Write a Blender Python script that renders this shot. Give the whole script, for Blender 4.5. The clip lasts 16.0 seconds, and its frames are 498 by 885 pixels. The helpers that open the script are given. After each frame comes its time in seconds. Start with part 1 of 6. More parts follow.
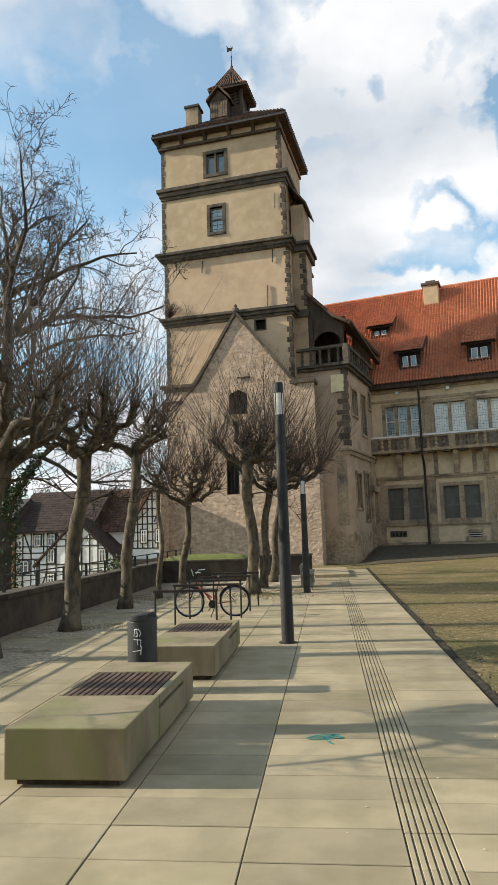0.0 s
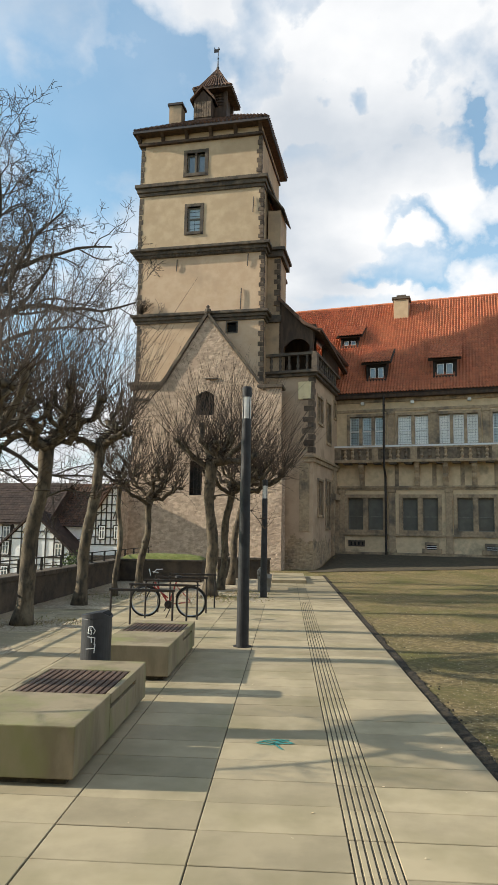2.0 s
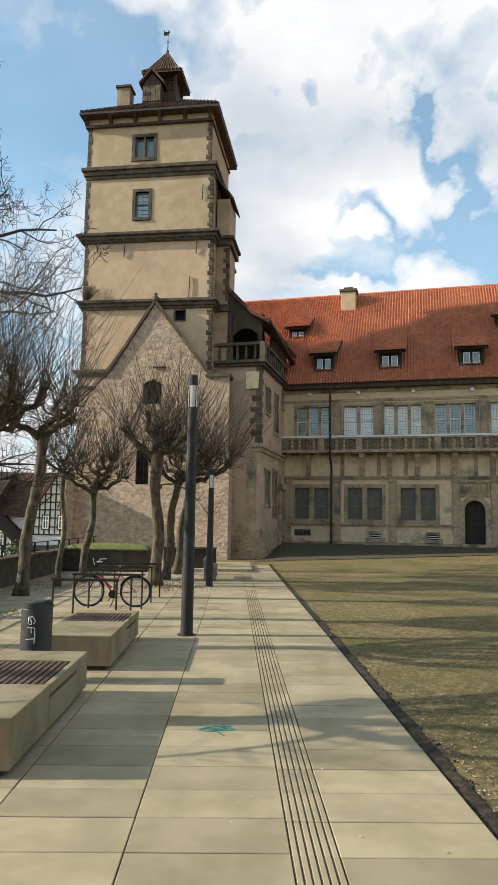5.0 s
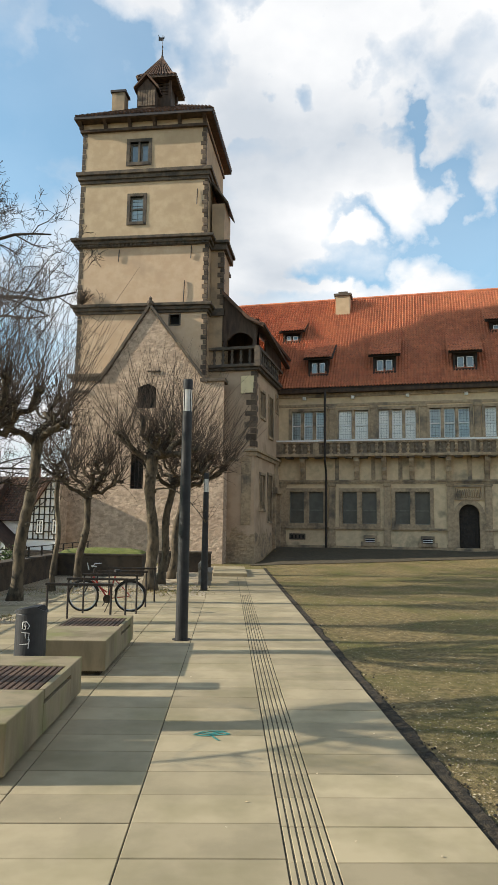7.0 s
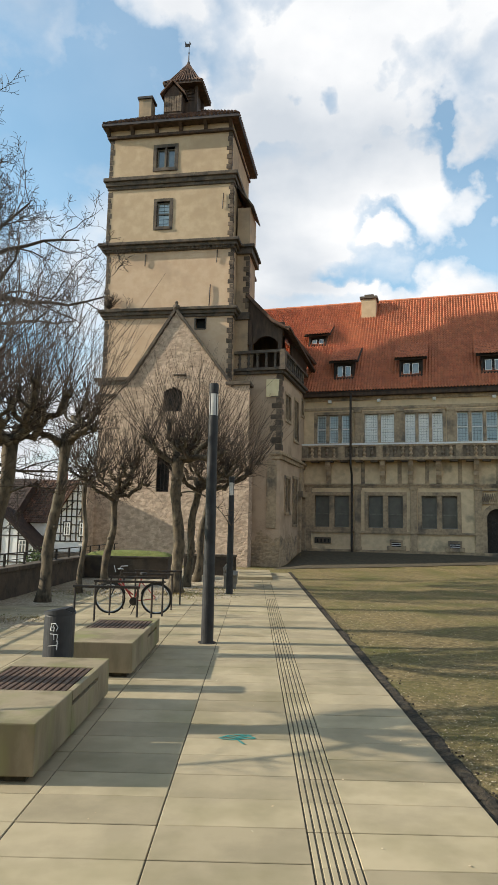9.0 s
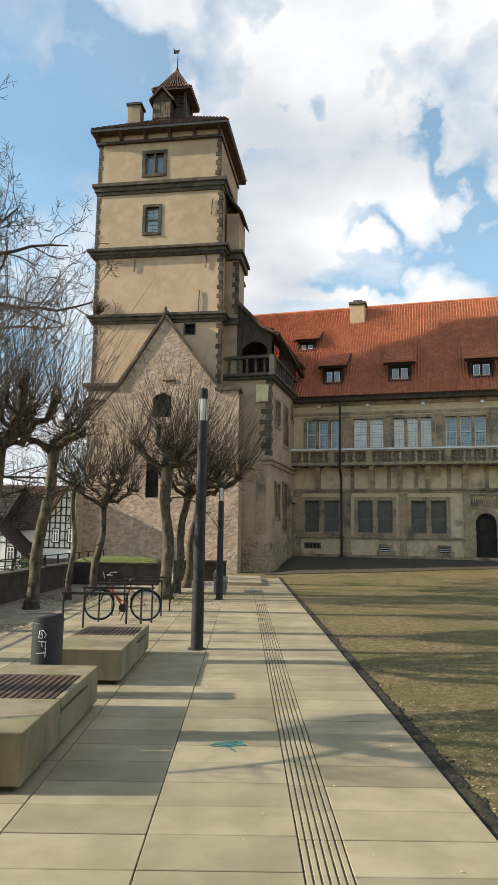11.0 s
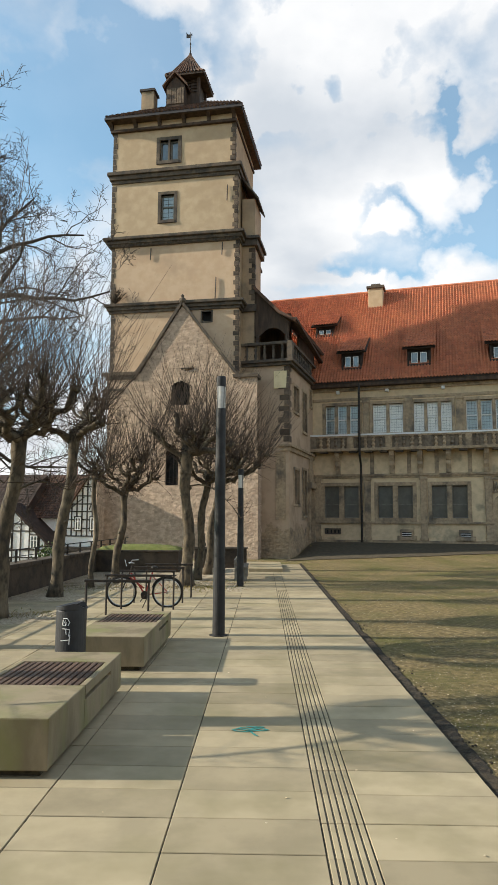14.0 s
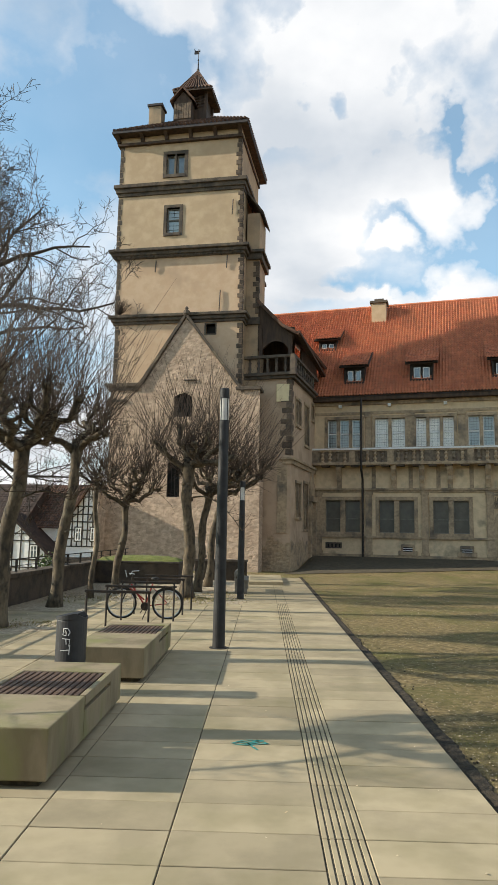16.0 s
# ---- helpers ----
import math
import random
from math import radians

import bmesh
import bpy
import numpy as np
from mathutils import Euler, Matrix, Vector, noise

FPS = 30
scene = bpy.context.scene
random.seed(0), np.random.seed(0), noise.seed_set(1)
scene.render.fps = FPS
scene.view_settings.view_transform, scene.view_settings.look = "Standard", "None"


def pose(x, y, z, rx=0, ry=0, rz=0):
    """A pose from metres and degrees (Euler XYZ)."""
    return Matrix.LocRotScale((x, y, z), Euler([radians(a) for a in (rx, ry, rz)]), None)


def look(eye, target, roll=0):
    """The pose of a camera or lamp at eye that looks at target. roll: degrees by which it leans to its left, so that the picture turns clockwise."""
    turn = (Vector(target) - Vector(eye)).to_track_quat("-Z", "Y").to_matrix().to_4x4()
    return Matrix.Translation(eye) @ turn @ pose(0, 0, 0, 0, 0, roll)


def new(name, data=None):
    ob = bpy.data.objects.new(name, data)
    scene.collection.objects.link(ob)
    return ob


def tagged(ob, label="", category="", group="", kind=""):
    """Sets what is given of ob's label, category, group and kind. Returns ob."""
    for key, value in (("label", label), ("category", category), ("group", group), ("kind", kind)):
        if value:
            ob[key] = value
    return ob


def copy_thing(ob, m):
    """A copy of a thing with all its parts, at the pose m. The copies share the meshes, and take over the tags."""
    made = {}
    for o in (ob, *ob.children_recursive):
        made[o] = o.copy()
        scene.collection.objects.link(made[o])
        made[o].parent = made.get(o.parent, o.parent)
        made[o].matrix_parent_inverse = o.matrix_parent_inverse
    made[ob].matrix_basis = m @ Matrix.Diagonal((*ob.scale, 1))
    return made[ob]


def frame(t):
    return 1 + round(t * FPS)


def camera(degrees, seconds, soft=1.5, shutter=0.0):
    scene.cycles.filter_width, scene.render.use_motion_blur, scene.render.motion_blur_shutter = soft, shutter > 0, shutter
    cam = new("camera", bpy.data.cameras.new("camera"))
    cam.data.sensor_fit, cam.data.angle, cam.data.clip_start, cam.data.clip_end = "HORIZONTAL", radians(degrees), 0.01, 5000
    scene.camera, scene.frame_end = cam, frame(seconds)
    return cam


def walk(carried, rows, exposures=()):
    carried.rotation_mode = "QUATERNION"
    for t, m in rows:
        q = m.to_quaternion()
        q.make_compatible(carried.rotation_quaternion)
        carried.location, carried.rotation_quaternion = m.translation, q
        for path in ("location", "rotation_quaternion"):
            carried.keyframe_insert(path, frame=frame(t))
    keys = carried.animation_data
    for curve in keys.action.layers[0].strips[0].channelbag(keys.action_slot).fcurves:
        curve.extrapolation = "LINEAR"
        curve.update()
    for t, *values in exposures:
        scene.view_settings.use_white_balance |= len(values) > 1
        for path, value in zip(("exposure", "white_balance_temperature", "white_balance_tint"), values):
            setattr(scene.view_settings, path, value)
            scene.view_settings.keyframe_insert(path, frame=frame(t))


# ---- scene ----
cam = camera(40.6, 16.0, 0.75)
PATH = [
    (0.0, pose(-0.0017, 0.0164, 2.0402, 97.461, 1.822, 6.605)),
    (0.5, pose(-0.0253, -0.0073, 2.0542, 97.507, 1.523, 5.721)),
    (1.0, pose(-0.0337, -0.0047, 2.0521, 97.274, 1.051, 7.621)),
    (1.5, pose(-0.0358, 0.0276, 2.0373, 97.068, -0.464, 6.145)),
    (2.0, pose(-0.0299, -0.0052, 2.0524, 97.641, -1.058, 3.153)),
    (2.5, pose(-0.0204, 0.0175, 2.0414, 97.036, -2.285, 1.861)),
    (3.0, pose(0.0004, 0.0331, 2.0255, 97.031, -1.441, -0.201)),
    (3.5, pose(0.0103, -0.0075, 2.0464, 97.288, -1.557, -1.149)),
    (4.0, pose(0.0167, 0.0068, 2.0340, 96.858, -0.680, -1.026)),
    (6.5, pose(0.0093, -0.0100, 2.0398, 96.861, -1.453, -1.736)),
    (7.0, pose(0.0126, -0.0021, 2.0354, 97.213, -0.848, -1.717)),
    (7.5, pose(0.0080, 0.0234, 2.0214, 96.464, -1.321, -1.819)),
    (8.0, pose(0.0180, 0.0048, 2.0288, 95.854, -0.866, -1.377)),
    (8.5, pose(0.0169, 0.0001, 2.0360, 97.089, -1.247, -0.003)),
    (9.0, pose(0.0016, -0.0299, 2.0481, 97.441, -1.206, 0.395)),
    (11.5, pose(0.0033, -0.0039, 2.0399, 97.982, -1.142, -0.845)),
    (12.0, pose(0.0036, -0.0022, 2.0360, 97.363, -2.209, -1.987)),
    (12.5, pose(0.0132, 0.0069, 2.0318, 96.824, -1.499, -1.364)),
    (13.0, pose(0.0207, 0.0166, 2.0301, 96.770, -1.542, -1.003)),
    (13.5, pose(0.0051, 0.0015, 2.0347, 96.742, -1.548, -1.133)),
    (14.0, pose(0.0108, -0.0101, 2.0534, 96.770, -0.333, 1.250)),
    (14.5, pose(-0.0077, 0.0085, 2.0383, 97.755, -1.485, 1.524)),
    (15.0, pose(-0.0037, -0.0061, 2.0348, 97.724, -1.489, 0.364)),
    (15.5, pose(-0.0083, -0.0255, 2.0451, 97.237, -1.028, 0.569)),
    (16.0, pose(-0.0131, -0.0223, 2.0398, 97.854, -1.137, 1.276)),
]
walk(cam, PATH)

# ---- world, sun ----
SUN_TO = Vector((-1.0, -0.03, 0.43)).normalized()
sun = new("sun", bpy.data.lights.new("sun", "SUN"))
sun.data.energy, sun.data.angle, sun.data.color = 5.0, radians(0.55), (1.0, 0.91, 0.755)
sun.matrix_world = look(SUN_TO * 200, (0, 0, 0))

world = bpy.data.worlds.new("sky")
scene.world = world
world.use_nodes = True


def build_sky():
    nt = world.node_tree
    nt.nodes.clear()
    N, L = nt.nodes.new, nt.links.new
    out, bg = N("ShaderNodeOutputWorld"), N("ShaderNodeBackground")
    sky = N("ShaderNodeTexSky")
    sky.sky_type, sky.sun_disc = "NISHITA", False
    sky.sun_elevation = math.asin(SUN_TO.z)
    sky.sun_rotation = math.atan2(SUN_TO.x, SUN_TO.y)
    sky.air_density, sky.dust_density, sky.ozone_density = 1.0, 1.2, 2.0
    co = N("ShaderNodeTexCoord")
    # clouds lie on a plane over the place: direction divided by height
    sep, dv = N("ShaderNodeSeparateXYZ"), N("ShaderNodeVectorMath")
    add, comb = N("ShaderNodeMath"), N("ShaderNodeCombineXYZ")
    add.operation, add.inputs[1].default_value = "ADD", 0.35
    L(co.outputs["Generated"], sep.inputs[0])
    ab = N("ShaderNodeMath")
    ab.operation = "ABSOLUTE"
    L(sep.outputs[2], ab.inputs[0])
    L(ab.outputs[0], add.inputs[0])
    for k in range(3):
        L(add.outputs[0], comb.inputs[k])
    dv.operation = "DIVIDE"
    L(co.outputs["Generated"], dv.inputs[0])
    L(comb.outputs[0], dv.inputs[1])
    mp = N("ShaderNodeMapping")
    mp.inputs["Location"].default_value = SKY_SHIFT
    L(dv.outputs[0], mp.inputs[0])
    big, fine = N("ShaderNodeTexNoise"), N("ShaderNodeTexNoise")
    big.inputs["Scale"].default_value, big.inputs["Detail"].default_value = 1.35, 3.0
    big.inputs["Roughness"].default_value = 0.5
    fine.inputs["Scale"].default_value, fine.inputs["Detail"].default_value = 5.5, 9.0
    fine.inputs["Roughness"].default_value = 0.55
    L(mp.outputs[0], big.inputs["Vector"])
    L(mp.outputs[0], fine.inputs["Vector"])
    m1 = N("ShaderNodeMath")
    m1.operation, m1.inputs[1].default_value = "MULTIPLY_ADD", 0.6
    L(fine.outputs[0], m1.inputs[0])
    L(big.outputs[0], m1.inputs[2])
    ramp = N("ShaderNodeValToRGB")
    ramp.color_ramp.elements[0].position, ramp.color_ramp.elements[1].position = 0.68, 1.13
    ramp.color_ramp.elements[0].color, ramp.color_ramp.elements[1].color = (0.2, 0.2, 0.2, 1), (1, 1, 1, 1)
    # cloud cover: banks and clear gaps, thicker towards the horizon
    m2 = N("ShaderNodeMath")
    m2.operation, m2.inputs[1].default_value, m2.inputs[2].default_value = "MULTIPLY_ADD", -0.22, 0.13
    L(ab.outputs[0], m2.inputs[0])
    total = N("ShaderNodeMath")
    total.operation = "ADD"
    L(m1.outputs[0], total.inputs[0])
    L(m2.outputs[0], total.inputs[1])
    torn, less, bent = N("ShaderNodeTexNoise"), N("ShaderNodeVectorMath"), N("ShaderNodeVectorMath")
    torn.inputs["Scale"].default_value, torn.inputs["Detail"].default_value = 8.0, 7.0
    less.operation, less.inputs[1].default_value = "SUBTRACT", (0.5, 0.5, 0.5)
    bent.operation, bent.inputs[1].default_value = "MULTIPLY_ADD", (0.17, 0.17, 0.17)
    L(co.outputs["Generated"], torn.inputs["Vector"])
    L(torn.outputs["Color"], less.inputs[0])
    L(less.outputs[0], bent.inputs[0])
    L(co.outputs["Generated"], bent.inputs[2])
    for way, width, gain in CLOUD_BANKS:
        dot, fall, more = N("ShaderNodeVectorMath"), N("ShaderNodeMapRange"), N("ShaderNodeMath")
        dot.operation, more.operation, fall.interpolation_type = "DOT_PRODUCT", "ADD", "SMOOTHSTEP"
        dot.inputs[1].default_value = Vector(way).normalized()
        fall.inputs[1].default_value, fall.inputs[4].default_value = math.cos(radians(width)), gain
        L(bent.outputs[0], dot.inputs[0])
        L(dot.outputs["Value"], fall.inputs[0])
        L(total.outputs[0], more.inputs[0])
        L(fall.outputs[0], more.inputs[1])
        total = more
    L(total.outputs[0], ramp.inputs[0])
    mix = N("ShaderNodeMix")
    mix.data_type = "RGBA"
    shade = N("ShaderNodeValToRGB")
    shade.color_ramp.elements[0].position, shade.color_ramp.elements[1].position = 0.38, 0.62
    shade.color_ramp.elements[0].color = (CLOUD * 0.62, CLOUD * 0.67, CLOUD * 0.73, 1)
    shade.color_ramp.elements[1].color = (CLOUD, CLOUD, CLOUD, 1)
    puff = N("ShaderNodeTexNoise")
    puff.inputs["Scale"].default_value, puff.inputs["Detail"].default_value = 2.6, 7.0
    L(mp.outputs[0], puff.inputs["Vector"])
    L(puff.outputs[0], shade.inputs[0])
    L(shade.outputs[0], mix.inputs[7])
    tint = N("ShaderNodeMix")
    tint.data_type, tint.blend_type = "RGBA", "MULTIPLY"
    tint.inputs[0].default_value = 1.0
    tint.inputs[7].default_value = SKY_TINT
    L(sky.outputs[0], tint.inputs[6])
    L(ramp.outputs[0], mix.inputs[0])
    L(tint.outputs[2], mix.inputs[6])
    L(mix.outputs[2], bg.inputs[0])
    bg.inputs[1].default_value = 0.1
    L(bg.outputs[0], out.inputs[0])


CLOUD_BANKS = (((0.04, 0.80, 0.60), 12, 0.3), ((0.19, 0.77, 0.61), 14, 0.2), ((0.10, 0.89, 0.44), 11, 0.2), ((0.26, 0.91, 0.31), 9, 0.16), ((-0.25, 0.79, 0.56), 11, 0.12),
               ((-0.12, 0.77, 0.63), 11, -0.17), ((-0.10, 0.84, 0.53), 8, -0.05), ((-0.24, 0.86, 0.45), 14, -0.1), ((0.29, 0.855, 0.43), 11, -0.38), ((0.21, 0.86, 0.456), 7, -0.2))
SKY_SHIFT = (4.3, 2.2, 0.0)
SKY_TINT = (1.25, 1.8, 1.72, 1)
CLOUD = 7.4
build_sky()
scene.view_settings.exposure = 0.52


# ---- materials ----
def material(name, base, rough=0.8, other=None, scale=2.0, bump=0.2, bump_scale=30.0, spread=(0.42, 0.62), metal=0.0, spec=0.4,
             third=None, third_scale=0.5, third_at=(0.55, 0.7), random_amount=0.0, stretch=(1, 1, 1), island=False, bump_dist=0.02, coat=0.0, cells=None):
    """Base colour broken by a second colour (mid noise) and a third one (large stains), fine bump."""
    m = bpy.data.materials.new(name)
    m.use_nodes = True
    nt = m.node_tree
    N, L = nt.nodes.new, nt.links.new
    p = nt.nodes["Principled BSDF"]
    p.inputs["Roughness"].default_value, p.inputs["Metallic"].default_value = rough, metal
    p.inputs["Specular IOR Level"].default_value = spec
    p.inputs["Coat Weight"].default_value = coat
    co, mp = N("ShaderNodeTexCoord"), N("ShaderNodeMapping")
    mp.inputs["Scale"].default_value = stretch
    geo = N("ShaderNodeNewGeometry")
    L(geo.outputs["Position"], mp.inputs[0])

    def noise_node(sc, detail=6.0):
        n = N("ShaderNodeTexNoise")
        n.inputs["Scale"].default_value, n.inputs["Detail"].default_value = sc, detail
        n.inputs["Roughness"].default_value = 0.6
        L(mp.outputs[0], n.inputs["Vector"])
        return n

    def band(node, lo, hi):
        r = N("ShaderNodeMapRange")
        r.inputs[1].default_value, r.inputs[2].default_value = lo, hi
        L(node.outputs[0], r.inputs[0])
        return r

    def mixed(a, b, fac):
        x = N("ShaderNodeMix")
        x.data_type = "RGBA"
        for sock, v in ((6, a), (7, b)):
            if isinstance(v, tuple):
                x.inputs[sock].default_value = (*v[:3], 1)
            else:
                L(v, x.inputs[sock])
        L(fac, x.inputs[0])
        return x.outputs[2]

    col = tuple(base)
    if other:
        col = mixed(col, tuple(other), band(noise_node(scale), *spread).outputs[0])
    if third:
        col = mixed(col, tuple(third), band(noise_node(third_scale, 4.0), *third_at).outputs[0])
    if cells:
        # stones laid in rough courses, each of its own tone
        vm, vo, vr, vx = N("ShaderNodeMapping"), N("ShaderNodeTexVoronoi"), N("ShaderNodeMapRange"), N("ShaderNodeHueSaturation")
        vm.inputs["Scale"].default_value = (1 / cells[0], 1 / cells[0], 1 / cells[1])
        vo.inputs["Scale"].default_value = 1.0
        vr.inputs[3].default_value, vr.inputs[4].default_value = 0.72, 1.2
        L(geo.outputs["Position"], vm.inputs[0])
        L(vm.outputs[0], vo.inputs["Vector"])
        L(vo.outputs["Color"], vr.inputs[0])
        L(vr.outputs[0], vx.inputs["Value"])
        if isinstance(col, tuple):
            vx.inputs["Color"].default_value = (*col, 1)
        else:
            L(col, vx.inputs["Color"])
        col = vx.outputs[0]
    if random_amount:
        hsv = N("ShaderNodeHueSaturation")
        r = N("ShaderNodeMapRange")
        r.inputs[3].default_value, r.inputs[4].default_value = 1 - random_amount, 1 + random_amount
        if island:
            L(geo.outputs["Random Per Island"], r.inputs[0])
        else:
            info = N("ShaderNodeObjectInfo")
            L(info.outputs["Random"], r.inputs[0])
        L(r.outputs[0], hsv.inputs["Value"])
        if isinstance(col, tuple):
            hsv.inputs["Color"].default_value = (*col, 1)
        else:
            L(col, hsv.inputs["Color"])
        col = hsv.outputs[0]
    if isinstance(col, tuple):
        p.inputs["Base Color"].default_value = (*col, 1)
    else:
        L(col, p.inputs["Base Color"])
    if bump:
        b = N("ShaderNodeBump")
        b.inputs["Strength"].default_value, b.inputs["Distance"].default_value = bump, bump_dist
        L(noise_node(bump_scale, 8.0).outputs[0], b.inputs["Height"])
        L(b.outputs[0], p.inputs["Normal"])
    return m


M_PLASTER = material("ochre_plaster", (0.46, 0.336, 0.212), 0.9, (0.52, 0.388, 0.252), 1.7, 0.35, 3.5, third=(0.385, 0.275, 0.175), third_scale=0.3, third_at=(0.5, 0.75), bump_dist=0.04)
M_PLASTER_DARK = material("dark_plaster", (0.43, 0.305, 0.19), 0.92, (0.32, 0.23, 0.15), 0.9, 0.4, 9.0, third=(0.24, 0.19, 0.13), third_scale=0.45, bump_dist=0.04)
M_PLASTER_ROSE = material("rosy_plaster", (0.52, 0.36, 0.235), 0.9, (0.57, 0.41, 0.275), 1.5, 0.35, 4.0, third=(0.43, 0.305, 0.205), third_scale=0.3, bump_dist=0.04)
M_PLASTER_ANNEX = material("stained_rosy_plaster", (0.50, 0.362, 0.25), 0.92, (0.42, 0.30, 0.205), 1.1, 0.4, 9.0, third=(0.31, 0.22, 0.145), third_scale=0.5, bump_dist=0.04)
M_PATCH = material("new_plaster", (0.78, 0.64, 0.39), 0.9, (0.7, 0.56, 0.33), 3, 0.2, 12)
M_WING = material("wing_plaster", (0.69, 0.53, 0.335), 0.9, (0.59, 0.445, 0.28), 2.6, 0.3, 12, third=(0.29, 0.235, 0.16), third_scale=0.6)
M_SAND = material("grey_sandstone", (0.45, 0.33, 0.21), 0.9, (0.32, 0.232, 0.148), 6.0, 0.45, 14, third=(0.13, 0.105, 0.08), third_scale=0.9, third_at=(0.48, 0.68))
M_PARAPET_DARK = material("dark_parapet_stone", (0.22, 0.168, 0.115), 0.9, (0.13, 0.10, 0.075), 5.0, 0.5, 14, third=(0.29, 0.225, 0.15), third_scale=1.2)
M_QUOIN = material("quoin_sandstone", (0.135, 0.098, 0.068), 0.9, (0.075, 0.055, 0.042), 3.0, 0.5, 18, random_amount=0.5)
M_STRING = material("weathered_sandstone", (0.115, 0.088, 0.065), 0.9, (0.06, 0.05, 0.042), 2.5, 0.5, 16, third=(0.19, 0.15, 0.10), third_scale=1.1)
M_RUBBLE = material("rubble_stone", (0.53, 0.395, 0.29), 0.95, (0.39, 0.285, 0.205), 4.5, 0.6, 14, cells=(0.36, 0.15), third=(0.40, 0.29, 0.21), third_scale=0.5, bump_dist=0.05)
M_DARKWOOD = material("dark_timber", (0.05, 0.032, 0.022), 0.8, (0.09, 0.055, 0.035), 4, 0.4, 20, stretch=(1, 1, 0.2))
M_TILE = material("orange_clay_tile", (0.55, 0.20, 0.098), 0.7, (0.47, 0.155, 0.076), 1.2, 0.3, 25, third=(0.42, 0.15, 0.075), third_scale=0.5, random_amount=0.16, island=True)
M_TILE_OLD = material("old_brown_tile", (0.12, 0.062, 0.038), 0.85, (0.06, 0.038, 0.028), 3.0, 0.4, 20, random_amount=0.3, island=True)
M_SLATE = material("dark_roofing", (0.045, 0.04, 0.042), 0.7, (0.07, 0.055, 0.05), 2, 0.4, 12, random_amount=0.25, island=True)
M_HOUSETILE = material("dark_house_tile", (0.045, 0.034, 0.03), 0.9, (0.065, 0.045, 0.038), 1.5, 0.3, 12, random_amount=0.2, island=True, spec=0.15)
M_BLACK = material("black_opening", (0.012, 0.011, 0.01), 0.9, bump=0)
M_IRON = material("dark_iron", (0.03, 0.028, 0.027), 0.55, (0.055, 0.04, 0.03), 8, 0.2, 40, metal=0.4)
M_POLE = material("anthracite_paint", (0.022, 0.022, 0.023), 0.5, (0.032, 0.032, 0.033), 6, 0.08, 60, spec=0.3)
M_BIN = material("grey_painted_steel", (0.038, 0.039, 0.042), 0.5, (0.05, 0.05, 0.053), 5, 0.08, 50, metal=0.2)
M_PANE = material("window_glass", (0.10, 0.13, 0.14), 0.06, (0.16, 0.19, 0.2), 1.2, 0.02, 3, spec=0.9, coat=1.0)
M_PANE_BLIND = material("glass_over_pale_blind", (0.95, 0.92, 0.84), 0.12, (0.82, 0.81, 0.74), 0.9, 0.02, 3, spec=0.7, coat=1.0)
M_PANE_BLUE = material("glass_over_grey_blind", (0.30, 0.37, 0.38), 0.1, (0.40, 0.46, 0.46), 0.9, 0.02, 3, spec=0.8, coat=1.0)
M_WINDARK = material("dark_leaded_glass", (0.095, 0.092, 0.075), 0.3, (0.13, 0.125, 0.10), 2.0, 0.05, 6, spec=0.6, coat=0.5)
M_WINFRAME = material("weathered_window_wood", (0.20, 0.19, 0.165), 0.7, (0.14, 0.13, 0.11), 6, 0.2, 30)
M_WHITE = material("white_limewash", (0.86, 0.85, 0.83), 0.9, (0.79, 0.77, 0.74), 1.5, 0.2, 8)
M_WHITEPAINT = material("white_paint", (0.78, 0.77, 0.74), 0.5, bump=0.05)
M_TIMBER = material("black_framing_timber", (0.03, 0.024, 0.02), 0.8, (0.05, 0.04, 0.032), 5, 0.3, 20)
M_REDBRICK = material("red_brick", (0.28, 0.09, 0.05), 0.9, (0.2, 0.07, 0.045), 6, 0.4, 20)
M_SLAB = material("concrete_paving", (0.36, 0.294, 0.186), 0.82, (0.29, 0.238, 0.15), 1.7, 0.12, 60, third=(0.225, 0.19, 0.105), third_scale=0.9, third_at=(0.46, 0.72), random_amount=0.16, bump_dist=0.006)
M_JOINT_GAP = material("joint_sand_and_gap_shade", (0.06, 0.05, 0.035), 0.95, (0.10, 0.085, 0.055), 12, 0.3, 60)
M_CONCRETE = material("mossy_concrete", (0.26, 0.21, 0.132), 0.85, (0.16, 0.128, 0.076), 2.2, 0.14, 50, third=(0.185, 0.18, 0.07), third_at=(0.46, 0.66), third_scale=1.3, bump_dist=0.008, stretch=(1, 1, 0.4))
M_SLAT = material("dark_oiled_slat", (0.075, 0.045, 0.032), 0.65, (0.11, 0.07, 0.048), 9, 0.3, 40, random_amount=0.25, stretch=(1, 0.2, 1))
M_BARK = material("plane_bark", (0.115, 0.088, 0.056), 0.92, (0.04, 0.033, 0.024), 7.0, 0.7, 16, third=(0.20, 0.165, 0.11), third_scale=2.3, bump_dist=0.03, stretch=(1, 1, 0.5))
M_WHIP = material("young_shoot_bark", (0.06, 0.038, 0.024), 0.85, (0.032, 0.022, 0.015), 3, 0.0, random_amount=0.3, island=True)
M_FARBARK = material("dark_tree_bark", (0.055, 0.043, 0.034), 0.9, (0.085, 0.066, 0.048), 2, 0.0)
M_BUD = material("budding_leaf", (0.26, 0.27, 0.05), 0.7, (0.34, 0.32, 0.09), 2, 0.0, random_amount=0.3, island=True)
M_MOSSLEAF = material("shrub_leaf", (0.06, 0.10, 0.02), 0.6, (0.09, 0.12, 0.03), 3, 0.0, random_amount=0.4, island=True)
